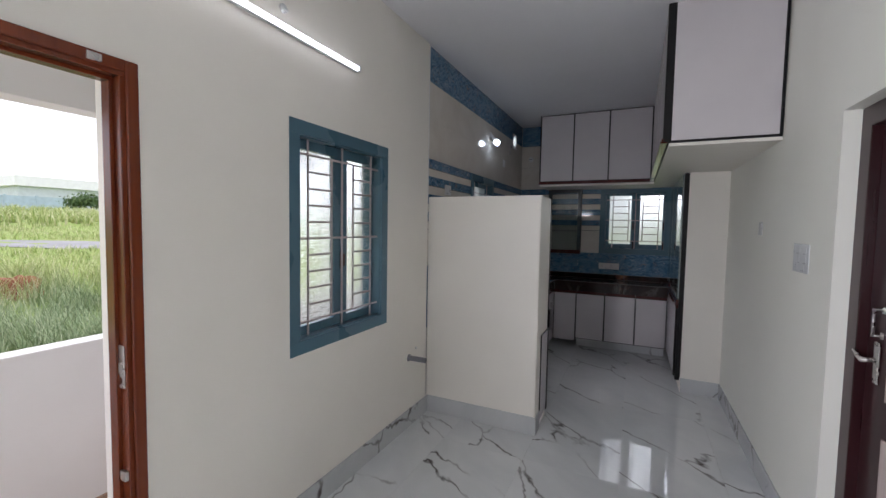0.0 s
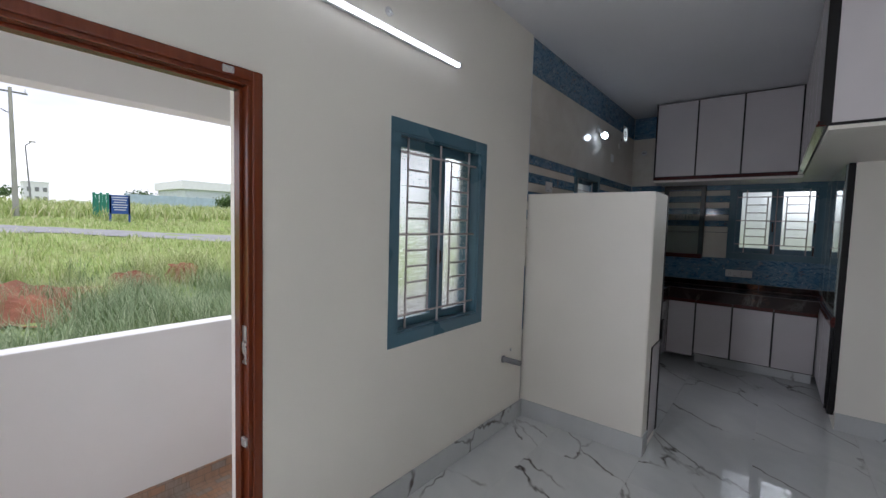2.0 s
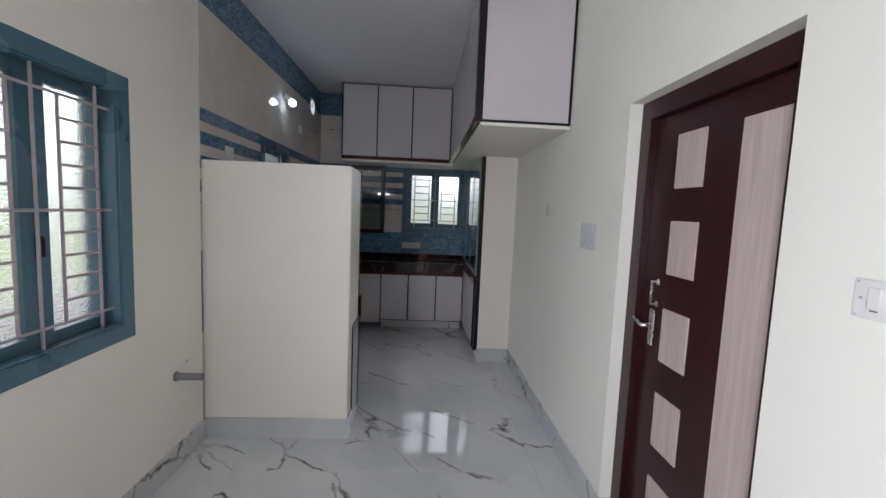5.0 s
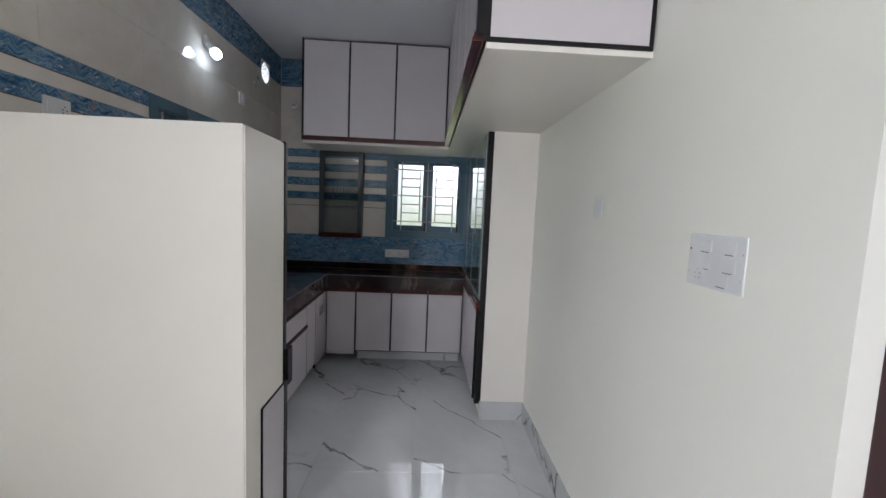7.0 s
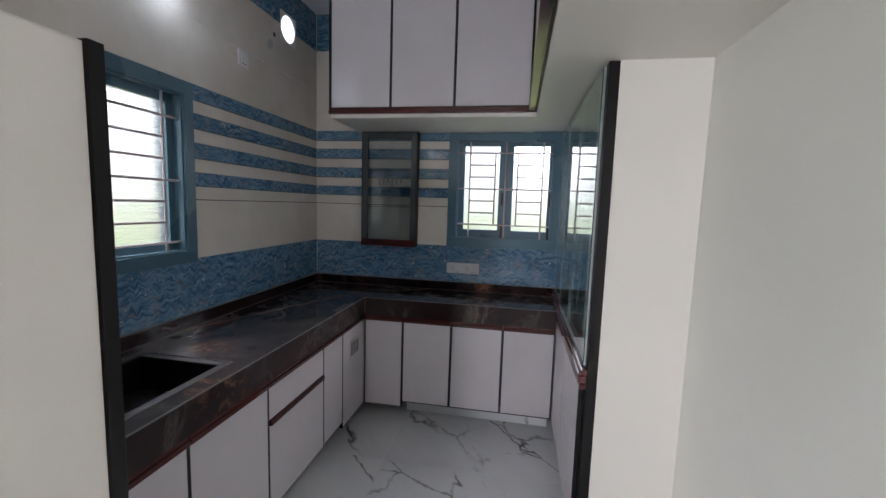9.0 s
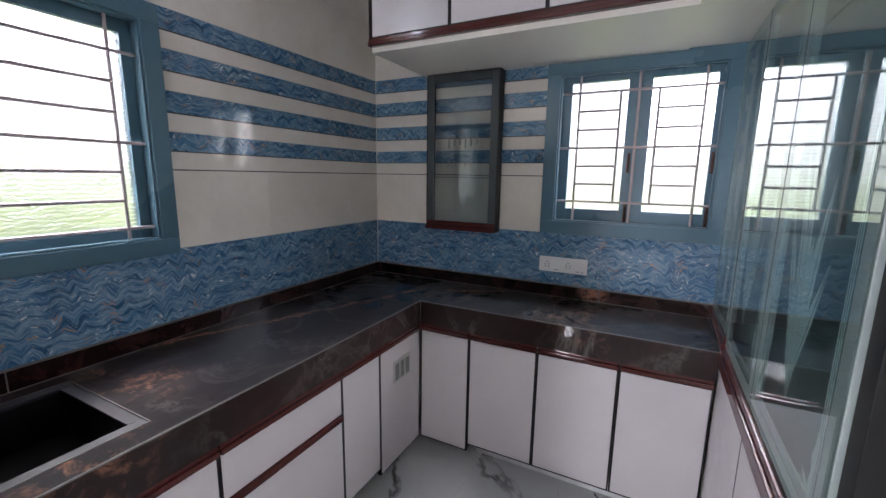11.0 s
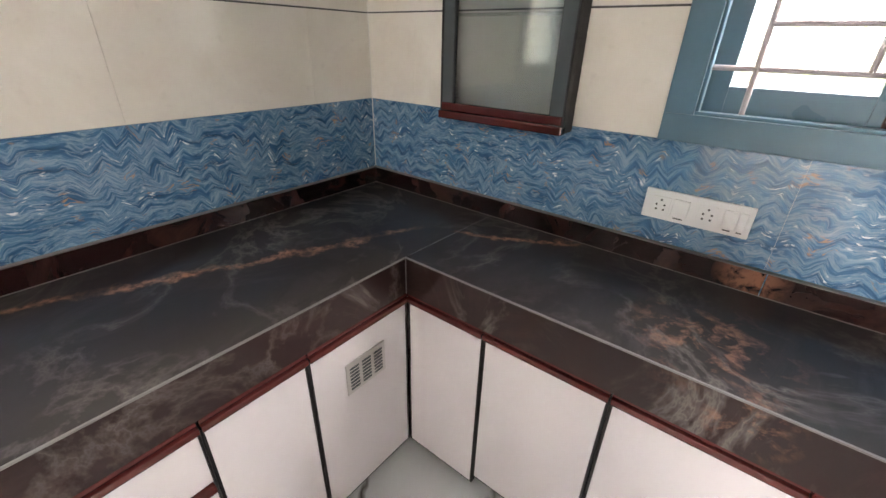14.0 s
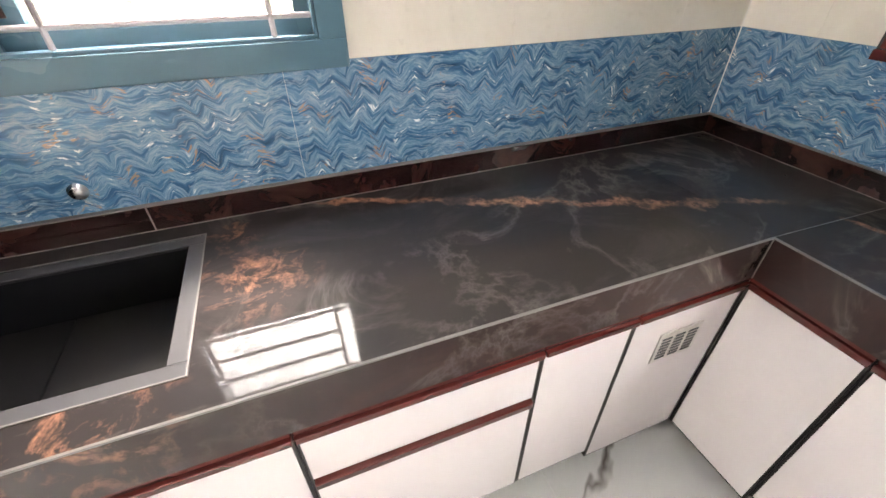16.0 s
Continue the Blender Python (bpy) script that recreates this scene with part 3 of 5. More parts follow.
for nm, r in (("architrave", (xf, y0, 0, xf + 0.014, y0 + 0.038, zt)), ("architrave", (xf, y1 - 0.038, 0, xf + 0.014, y1, zt)), ("architrave", (xf, y0 + 0.038, zt - 0.038, xf + 0.014, y1 - 0.038, zt))):
    part(nm, boxes(r, bevel=0.005), M_TEAK, entry, "raised moulded architrave")
for nm, r in (("rebate", (-0.07, y0 + fw, 0, -0.025, y0 + fw + 0.012, zt - fw - 0.012)), ("rebate", (-0.07, y1 - fw - 0.012, 0, -0.025, y1 - fw, zt - fw - 0.012)), ("rebate", (-0.07, y0 + fw, zt - fw - 0.012, -0.025, y1 - fw, zt - fw))):
    part(nm, boxes(r, bevel=0.002), M_TEAK, entry, "door stop rebate")
part("strike_plate", boxes((-0.03, y1 - fw - 0.003, 1.0, 0.005, y1 - fw, 1.15), (-0.02, y1 - fw - 0.008, 1.05, 0.0, y1 - fw, 1.09), bevel=0.001), M_STEEL, entry, "steel lock strike plate")
part("keeper", boxes((-0.02, y1 - fw - 0.012, 0.675, 0.012, y1 - fw, 0.71), bevel=0.003), M_STEEL, entry, "small steel bolt keeper")
part("keeper", boxes((HALL_W + 0.012, 0.66, 2.075, HALL_W + 0.022, 0.70, 2.10), bevel=0.003), M_STEEL, entry, "small steel bolt keeper")
solid("threshold", boxes((-0.2, y0, -0.06, HALL_W, y1, -0.001)), M_MARBLE, "marble door threshold", "threshold", "structure")

solid("balcony_floor", boxes((-1.30, SOUTH, -0.16, -0.2, 3.3, -0.065)), M_GROUT, "balcony floor slab", "floor", "structure")
solid("balcony_parapet", boxes((-1.20, SOUTH, -0.9, -1.08, 3.3, 0.925), (-1.20, 3.18, -0.9, -0.2, 3.3, 0.925), bevel=0.008), M_EXT, "white painted balcony parapet wall", "parapet", "structure")
solid("balcony_roof", boxes((-1.30, SOUTH, 2.75, -0.2, 3.3, 2.9), (-1.22, SOUTH, 2.152, -1.06, 3.3, 2.75)), M_EXT, "white balcony roof slab with a deep edge beam", "roof", "structure")
solid("balcony_column", boxes((-1.22, 3.1, 0.92, -1.06, 3.3, 2.16)), M_EXT, "white plastered balcony column", "column", "structure")

# ---------------- right-hand bedroom door ----------------
bed = thing("door_2", (EAST + 0.09, 1.82, 0), "dark maroon panelled wooden door, closed, in a deep reveal", "door", "", "structure")
b0, _, b1, bt = BED
fx = EAST + 0.06
for nm, r in (("jamb", (fx, b0, 0, fx + 0.10, b0 + 0.075, bt - 0.075)), ("jamb", (fx, b1 - 0.085, 0, fx + 0.10, b1, bt - 0.075)), ("head", (fx, b0, bt - 0.085, fx + 0.10, b1, bt))):
    part(nm, boxes(r, bevel=0.004), M_MAROON, bed)
lx = fx + 0.035
leaf = part("door_leaf", boxes((lx, b0 + 0.077, 0.008, lx + 0.035, b1 - 0.087, bt - 0.087), bevel=0.002), M_MAROON, bed)
for v0, v1 in ((1.69, 1.912), (1.332, 1.557), (0.955, 1.185), (0.575, 0.815), (0.20, 0.435)):
    part("inset_panel", boxes((lx - 0.006, 1.845, v0, lx + 0.002, 2.015, v1), bevel=0.003), M_INSET, leaf, "pale pink wood veneer inset")
part("inset_panel", boxes((lx - 0.006, 1.46, 0.12, lx + 0.002, 1.67, 1.905), bevel=0.003), M_INSET, leaf, "long pale wood veneer inset")
bm = boxes((lx - 0.008, 2.072, 1.0, lx, 2.108, 1.163), bevel=0.004)
cyl(bm, (lx - 0.008, 2.09, 1.092), (lx - 0.05, 2.09, 1.088), 0.009)
cyl(bm, (lx - 0.048, 2.086, 1.088), (lx - 0.048, 2.125, 1.096), 0.009, 0.0075)
cyl(bm, (lx - 0.048, 2.123, 1.0955), (lx - 0.044, 2.163, 1.108), 0.0075, 0.006)
part("lever_handle", bm, M_STEEL, leaf, "satin steel lever handle", True)
bm = boxes((lx - 0.005, 2.06, 1.178, lx, 2.078, 1.203), (lx - 0.005, 2.06, 1.276, lx, 2.078, 1.30), bevel=0.002)
cyl(bm, (lx - 0.03, 2.069, 1.186), (lx - 0.03, 2.069, 1.294), 0.005)
cyl(bm, (lx - 0.03, 2.069, 1.19), (lx, 2.069, 1.19), 0.004)
cyl(bm, (lx - 0.03, 2.069, 1.29), (lx, 2.069, 1.29), 0.004)
part("pull_handle", bm, M_STEEL, leaf, "small steel pull", True)
part("back_panel", boxes((EAST + 0.2, b0 - 0.1, 0, EAST + 0.22, b1 + 0.1, bt + 0.1)), M_MAROON, bed)

solid("threshold", boxes((EAST + 0.001, b0, -0.002, EAST + 0.2, b1, 0.003)), M_BLACK, "black granite strip under the bedroom door", "threshold", "structure")
stop = thing("door_stop", (EAST + 0.03, 2.20, 0.003), "small steel magnetic door stop on the floor", "door stop")
part("foot", lathe([(0.022, 0), (0.022, 0.006), (0.012, 0.012)], Matrix.Translation((EAST + 0.03, 2.20, 0.003))), M_STEEL, stop, "", True)
part("post", tube_of(((EAST + 0.03, 2.20, 0.012), (EAST + 0.03, 2.20, 0.04), 0.010, 0.013)), M_STEEL, stop, "", True)
part("arm", tube_of(((EAST + 0.035, 2.20, 0.034), (lx, 2.13, 0.048), 0.005)), M_STEEL, stop, "thin steel catch arm", True)
part("catch_plate", boxes((lx - 0.006, 2.11, 0.03, lx, 2.15, 0.075), bevel=0.002), M_STEEL, stop, "small steel catch plate")

# ---------------- kitchen base cabinets ----------------
DZ0, DZ1 = 0.126, 0.725


def door_front(f, u0, u1, v0, v1, w, parent, name="cabinet_door", edge=0.0072):
    """A laminate door with dark edge banding; w is the plane of its face."""
    e = edge
    ob = part(name, wboxes(f, (u0 + e, v0 + e, w, u1 - e, v1 - e, w + 0.018), bevel=0.0012), M_LAM, parent)
    part("edge_band", wboxes(f, (u0, v0, w + 0.001, u0 + e, v1, w + 0.02), (u1 - e, v0, w + 0.001, u1, v1, w + 0.02), (u0 + e, v0, w + 0.001, u1 - e, v0 + e, w + 0.02), (u0 + e, v1 - e, w + 0.001, u1 - e, v1, w + 0.02)), M_BLACK, ob)
    return ob


def face_w(u, v, w):
    """Fronts of the west run: w grows towards the wall."""
    return (0.604 - w, u, v)


def face_n(u, v, w):
    return (u, 5.552 + w, v)


def face_e(u, v, w):
    return (1.952 + w, u, v)


def base_unit(f, u0, u1, v0, depth, label, drawer=0.0, vent=False, plinth=True):
    um = (u0 + u1) / 2
    unit = thing("base_cabinet", f(um, 0, 0.1), label, "cabinet", "kitchen base cabinets")
    part("carcass", wboxes(f, (u0 + 0.001, 0.127 if plinth else v0 + 0.003, 0.021, u1 - 0.001, 0.745, depth)), M_BLACK, unit)
    if drawer:
        d = part("drawer_front", wboxes(f, (u0 + 0.005, drawer + 0.016, 0, u1 - 0.005, DZ1, 0.018), bevel=0.0012), M_LAM, unit)
        part("drawer_rail", wboxes(f, (u0 + 0.005, drawer - 0.012, -0.012, u1 - 0.005, drawer + 0.012, 0.018), bevel=0.005), M_RED, unit, "maroon moulded drawer rail")
        part("lower_front", wboxes(f, (u0 + 0.005, v0, 0, u1 - 0.005, drawer - 0.014, 0.018), bevel=0.0012), M_LAM, unit)
        part("edge_band", wboxes(f, (u0, v0 - 0.004, 0.001, u0 + 0.005, DZ1, 0.02), (u1 - 0.005, v0 - 0.004, 0.001, u1, DZ1, 0.02), (u0 + 0.005, v0 - 0.004, 0.001, u1 - 0.005, v0, 0.02)), M_BLACK, unit)
    else:
        d = door_front(f, u0, u1, v0, DZ1, 0, unit)
        if vent:
            vt = part("vent", wboxes(f, (5.292, 0.522, -0.004, 5.442, 0.636, 0.0), bevel=0.001), M_VENT, d, "grey plastic ventilation grille")
            for k in range(3):
                a = 5.304 + 0.046 * k
                for j in range(7):
                    z = 0.536 + 0.0125 * j
                    part("slot", wboxes(f, (a, z, -0.0055, a + 0.033, z + 0.0065, -0.004)), M_GCF, vt)
    part("top_moulding", wboxes(f, (u0 + 0.001, 0.727, -0.014, u1 - 0.001, 0.745, 0.02), (u0 + 0.001, 0.745, -0.006, u1 - 0.001, 0.758, 0.02), bevel=0.003), M_RED, unit, "glossy maroon moulding")
    return unit


L = "pale lilac laminate base cabinet with black edging under the dark counter"
base_unit(face_w, 5.182, 5.548, 0.088, 0.58, "pale laminate corner cabinet with a grey vent grille", vent=True, plinth=False)
base_unit(face_w, 4.92, 5.18, DZ0, 0.58, "narrow pale laminate base cabinet with black edging under the counter")
base_unit(face_w, 4.388, 4.918, DZ0, 0.58, "pale lilac laminate drawer unit with maroon rail", drawer=0.552)
base_unit(face_w, 3.936, 4.386, DZ0, 0.58, L)
base_unit(face_w, 3.44, 3.934, DZ0, 0.58, L)
base_unit(face_n, 0.607, 0.892, 0.085, 0.44, "pale laminate corner cabinet reaching the floor", plinth=False)
base_unit(face_n, 0.894, 1.242, DZ0, 0.44, L)
base_unit(face_n, 1.244, 1.60, DZ0, 0.44, L)
base_unit(face_n, 1.602, 1.948, DZ0, 0.44, L)
solid("plinth", boxes((0.06, 3.44, 0, 0.47, 5.17, 0.123), (0.90, 5.685, 0, 1.94, 5.98, 0.123)), M_MARBLE, "white veined marble plinth under the cabinets", "plinth", "structure")

# ---------------- counter ----------------
counter = thing("counter", (0.3, 5.0, 0.75), "polished black stone counter with copper veins on the cabinets", "counter")
Z0, Z1 = 0.866, 0.886
SINK = (0.082, 3.70, 0.528, 4.256)
G = 0.0008
CF = 0.612
NF = 5.540
sx0, sy0, sx1, sy1 = SINK
w_slab = part("slab", pierced(lambda u, v, w: (u, v, w), 0.016, 3.434, CF - 0.004, NF + 0.0035, Z0, Z1, [SINK]), M_STONE, counter)
# mitred corner, two slabs with a fine joint
bm = bmesh.new()


def prism(bm, pts, z0, z1):
    lo = [bm.verts.new((x, y, z0)) for x, y in pts]
    hi = [bm.verts.new((x, y, z1)) for x, y in pts]
    bm.faces.new(lo[::-1])
    bm.faces.new(hi)
    for k in range(len(pts)):
        n = (k + 1) % len(pts)
        bm.faces.new((lo[k], lo[n], hi[n], hi[k]))


prism(bm, [(0.016, NF + 0.004), (CF - 0.006, NF + 0.004), (CF + 0.012, 5.984), (0.016, 5.984)], Z0, Z1)
part("slab", bm, M_STONE, counter)
bm = bmesh.new()
prism(bm, [(CF - 0.002, NF + 0.004), (1.95, NF + 0.004), (1.95, 5.984), (CF + 0.015, 5.984)], Z0, Z1)
part("slab", bm, M_STONE, counter)
part("joint", boxes((CF - 0.004, NF + 0.006, Z0, CF + 0.013, 5.984, Z1 - 0.0012)), M_CAULK, counter, "pale joint line")
part("fascia", boxes((CF - 0.018, 3.434, 0.760, CF - 0.001, NF + 0.018, Z1 - 0.004)), M_FASCIA, counter, "dark stone front edge")
part("fascia", boxes((CF + 0.001, NF, 0.760, 1.95, NF + 0.017, Z1 - 0.004)), M_FASCIA, counter, "dark stone front edge")
part("fascia_joint", boxes((CF - 0.0018, NF - 0.0012, 0.760, CF + 0.0018, NF + 0.003, Z1 - 0.004)), M_CAULK, counter)
part("dusty_arris", boxes((CF - 0.0042, 3.434, Z1 - 0.0038, CF + 0.0006, NF + 0.001, Z1 + 0.0006), (CF - 0.0042, NF - 0.0006, Z1 - 0.0038, 1.95, NF + 0.0042, Z1 + 0.0006), bevel=0.0004), M_CAULK, counter, "pale chipped slab edge")
part("return_block", boxes((CF, 3.434, 0.71, 0.945, 3.495, 0.884), bevel=0.002), M_STONE, counter, "dark stone return at the partition end")
up = 0.951
part("upstand", boxes((0.001, 3.434, Z1 + 0.0006, 0.016, 4.138, up), bevel=0.001), M_UP, counter, "maroon-black stone upstand")
part("upstand", boxes((0.001, 4.142, Z1 + 0.0006, 0.016, 5.984, up), bevel=0.001), M_UP, counter, "maroon-black stone upstand")
part("upstand", boxes((0.001, 5.984, Z1 + 0.0006, 1.448, 5.999, up), bevel=0.001), M_UP, counter, "maroon-black stone upstand")
part("upstand", boxes((1.451, 5.984, Z1 + 0.0006, 1.977, 5.999, up), bevel=0.001), M_UP, counter, "maroon-black stone upstand")
part("grout_line", boxes((0.0, 3.434, up, 0.0155, 5.984, up + 0.0035), (0.0, 5.9845, up, 1.977, 6.0, up + 0.0035), (0.0158, 3.434, Z1, 0.0182, 5.984, Z1 + 0.0018), (0.016, 5.9815, Z1, 1.95, 5.9842, Z1 + 0.0018), (0.001, 4.1385, Z1, 0.0155, 4.1415, up)), M_CAULK, counter, "pale sealant line")

# sink
sink = thing("sink", (0.305, 3.98, 0.62), "black stone composite sink bowl set in the counter", "sink")
rim = 0.034
ox0, oy0, ox1, oy1 = SINK
ix0, iy0, ix1, iy1 = ox0 + rim, oy0 + rim, ox1 - rim, oy1 - rim
zb = 0.67
t = 0.012
bm = bmesh.new()
rings = []
for g, z in ((t, Z1 - 0.006), (t, zb - t), (-0.006, zb), (0.0, zb + 0.02), (0.0, Z1 - 0.006)):
    rings.append([bm.verts.new((x, y, z)) for x, y in ((ix0 - g, iy0 - g), (ix1 + g, iy0 - g), (ix1 + g, iy1 + g), (ix0 - g, iy1 + g))])
for a, b in ((0, 1), (2, 3), (3, 4), (4, 0)):
    for k in range(4):
        n = (k + 1) % 4
        bm.faces.new((rings[a][k], rings[a][n], rings[b][n], rings[b][k]))
bm.faces.new(rings[1])
bm.faces.new(rings[2])
part("bowl", bm, M_SINK, sink)
part("rim", boxes((ox0, oy0, Z1 - 0.012, ix0, oy1, Z1 - 0.001), (ix1, oy0, Z1 - 0.012, ox1, oy1, Z1 - 0.001), (ix0, oy0, Z1 - 0.012, ix1, iy0, Z1 - 0.001), (ix0, iy1, Z1 - 0.012, ix1, oy1, Z1 - 0.001), bevel=0.002), M_RIM, sink, "grey flat sink rim")
part("bead", boxes((ox0 - 0.003, oy0 - 0.003, Z1 - 0.002, ox0, oy1 + 0.003, Z1 + 0.002), (ox1, oy0 - 0.003, Z1 - 0.002, ox1 + 0.003, oy1 + 0.003, Z1 + 0.002), (ox0, oy0 - 0.003, Z1 - 0.002, ox1, oy0, Z1 + 0.002), (ox0, oy1, Z1 - 0.002, ox1, oy1 + 0.003, Z1 + 0.002)), M_CAULK, sink, "pale sealant bead")
part("drain_frame", boxes((0.195, 3.88, zb, 0.315, 3.895, zb + 0.008), (0.195, 3.985, zb, 0.315, 4.0, zb + 0.008), (0.195, 3.895, zb, 0.21, 3.985, zb + 0.008), (0.30, 3.895, zb, 0.315, 3.985, zb + 0.008), bevel=0.002), M_RIM, sink, "square grey drain frame")
# No hole is cut; a flat dark square stands for its shade.
part("drain_shade", boxes((0.21, 3.895, zb, 0.30, 3.985, zb + 0.002)), M_DARK, sink, "flat dark square for the shaded drain hole")

# ---------------- tall cabinet with etched glass doors ----------------
tall = thing("tall_cabinet", (1.98, 5.25, 0), "tall cabinet with etched glass doors above pale laminate doors", "cabinet")
part("carcass", boxes((1.975, 4.545, 0.10, 2.014, 5.548, 0.80)), M_BLACK, tall)
part("end_panel", boxes((1.974, 4.497, 0.142, 2.015, 4.543, 2.122), bevel=0.002), M_BLACK, tall, "black gloss end panel")
part("shelf_box", boxes((2.012, 4.545, 0.90, 2.0155, 5.995, 2.12)), M_TEAL, tall)
for u0, u1 in ((5.062, 5.548), (4.545, 5.060)):
    door_front(face_e, u0, u1, 0.142, 0.818, 0.0, tall)
part("middle_moulding", boxes((1.948, 4.50, 0.820, 1.975, 5.548, 0.846), (1.943, 4.50, 0.846, 1.975, 5.548, 0.878), (1.950, 4.50, 0.878, 1.98, 5.548, 0.904), bevel=0.006), M_RED, tall, "maroon fluted moulding")
part("sill_moulding", boxes((1.950, 5.552, 0.887, 1.985, 5.983, 0.915), (1.955, 5.552, 0.915, 1.985, 5.983, 0.944), bevel=0.004), M_RED, tall, "maroon moulding above the counter")


def leaf_shape(bm, x, y, z, h, w, lean, curl=0.0, bow=0.0):
    """One etched leaf blade on the glass: it swells from its foot and curls to a point."""
    n = 14
    left, right = [], []
    for k in range(n + 1):
        q = k / n
        wide = w * math.sin(math.pi * q ** 0.8) ** 0.9
        cy = y + lean * q + curl * q * q + bow * math.sin(math.pi * q ** 0.8) ** 0.9
        left.append(bm.verts.new((x, cy - wide, z + h * q)))
        right.append(bm.verts.new((x, cy + wide, z + h * q)))
    for k in range(n):
        bm.faces.new((left[k], left[k + 1], right[k + 1], right[k]))
    bmesh.ops.remove_doubles(bm, verts=left[:1] + right[:1] + left[-1:] + right[-1:], dist=0.0005)


# a sheaf of blades from one foot: (height, half width, lean, curl)
SHEAF = [(0.34, 0.030, 0.055, 0.02), (0.50, 0.034, 0.02, -0.03), (0.66, 0.030, -0.03, -0.05), (0.78, 0.026, 0.03, 0.07), (0.60, 0.024, 0.10, 0.05), (0.44, 0.022, -0.10, -0.03), (0.86, 0.020, -0.06, 0.12)]
for u0, u1, lo in ((5.562, 5.994, 0.946), (5.085, 5.558, 0.906), (4.548, 5.081, 0.906)):
    st = 0.042
    gd = part("glass_door", boxes((1.966, u0, lo, 1.983, u0 + st, 2.115), (1.966, u1 - st, lo, 1.983, u1, 2.115), (1.966, u0 + st, lo, 1.983, u1 - st, lo + st), (1.966, u0 + st, 2.115 - st, 1.983, u1 - st, 2.115), bevel=0.002), M_GFRAME, tall, "pale teal glass door frame")
    pane = part("pane", boxes((1.970, u0 + 0.002, lo + 0.002, 1.975, u1 - 0.002, 2.113)), M_CGLASS, gd, "glossy teal tinted glass")
    pane.matrix_basis = Matrix.Translation((-0.0075, 0, 0))
    pane.visible_shadow = False
    um = (u0 + u1) / 2 + 0.01
    for k, (h, w, lean, curl) in enumerate(SHEAF):
        bm = bmesh.new()
        for off in (-0.62, 0.0, 0.62):
            leaf_shape(bm, 1.9681 + 0.0002 * k, um + 0.010 * (k - 3) / 3, 1.065 + 0.012 * (k % 3), 0.72 * h * (1 - 0.05 * abs(off)), w * 0.27, lean, curl, off * w)
        part("etched_leaf", bm, M_FROST, gd, "frosted etched leaf")
    # three fine frosted border lines and leafy corner scrolls
    for e in (0.050, 0.058, 0.066):
        part("etched_border", boxes((1.9678, u0 + e, lo + e, 1.9683, u0 + e + 0.003, 2.115 - e), (1.9678, u1 - e - 0.003, lo + e, 1.9683, u1 - e, 2.115 - e), (1.9678, u0 + e + 0.003, lo + e, 1.9683, u1 - e - 0.003, lo + e + 0.003)), M_FROST, gd, "frosted border line")
    for cy, way in ((u0 + 0.066, 1), (u1 - 0.066, -1)):
        for dy, dz, h, w, lean, curl in ((0.0, 0.055, 0.055, 0.011, 0.022, -0.02), (0.004, 0.045, 0.06, 0.010, -0.012, 0.016), (0.0, 0.0, 0.06, 0.012, 0.006, 0.0), (0.018, 0.008, 0.03, 0.012, 0.02, 0.01), (0.04, -0.002, 0.022, 0.009, 0.012, 0.0), (-0.004, 0.095, 0.04, 0.008, 0.008, 0.0)):
            bm = bmesh.new()
            leaf_shape(bm, 1.9681, cy + way * dy, lo + 0.066 + dz, h, w, way * lean, way * curl)
            part("etched_scroll", bm, M_FROST, gd, "frosted etched corner scroll")

# ---------------- lofts and wall cabinets ----------------
loft = thing("loft_cabinet", (2.02, 4.2, 2.14), "pale laminate loft cabinet with black edging on the shelf slab", "cabinet")
solid("loft_slab", boxes((1.745, 3.052, 2.125, EAST, NORTH, 2.146), (0.394, 5.44, 2.118, 1.745, NORTH, 2.146)), M_WALL, "cream painted loft shelf slab", "shelf", "structure")
part("end_panel", boxes((1.757, 3.046, 2.16, EAST - 0.02, 3.064, CEIL - 0.004)), M_LAM, loft, "pale laminate end panel")
part("edge_band", boxes((1.74, 3.044, 2.146, EAST - 0.004, 3.066, 2.162), (EAST - 0.020, 3.044, 2.162, EAST - 0.004, 3.066, CEIL - 0.002), bevel=0.002), M_BLACK, loft)
part("corner_post", boxes((1.708, 3.046, 2.15, 1.757, 3.10, CEIL - 0.002), bevel=0.002), M_BLACK, loft, "black gloss corner post")
part("carcass", boxes((1.732, 3.066, 2.15, 2.32, 5.99, CEIL - 0.01)), M_BLACK, loft)


def face_l(u, v, w):
    return (1.710 + w, u, v)


lofts = [3.102 + (5.425 - 3.102) * k / 5 for k in range(6)]
for a, b in zip(lofts, lofts[1:]):
    door_front(face_l, a + 0.001, b - 0.001, 2.178, CEIL - 0.006, 0.0, loft)
part("bottom_moulding", boxes((1.694, 3.046, 2.146, 1.735, 5.40, 2.160), (1.700, 3.046, 2.160, 1.735, 5.40, 2.177), bevel=0.004), M_RED, loft, "glossy maroon moulding")

upper = thing("wall_cabinet", (1.05, 5.7, 2.15), "pale laminate wall cabinets with black edging below the ceiling", "cabinet")


def face_u(u, v, w):
    return (u, 5.428 + w, v)


part("carcass", boxes((0.396, 5.447, 2.147, 1.73, 5.99, CEIL - 0.01)), M_BLACK, upper)
for a, b in ((0.398, 0.812), (0.814, 1.232), (1.234, 1.704)):
    door_front(face_u, a, b, 2.178, CEIL - 0.012, 0.0, upper)
part("side_band", boxes((0.388, 5.424, 2.146, 0.397, 5.99, CEIL - 0.004)), M_BLACK, upper)
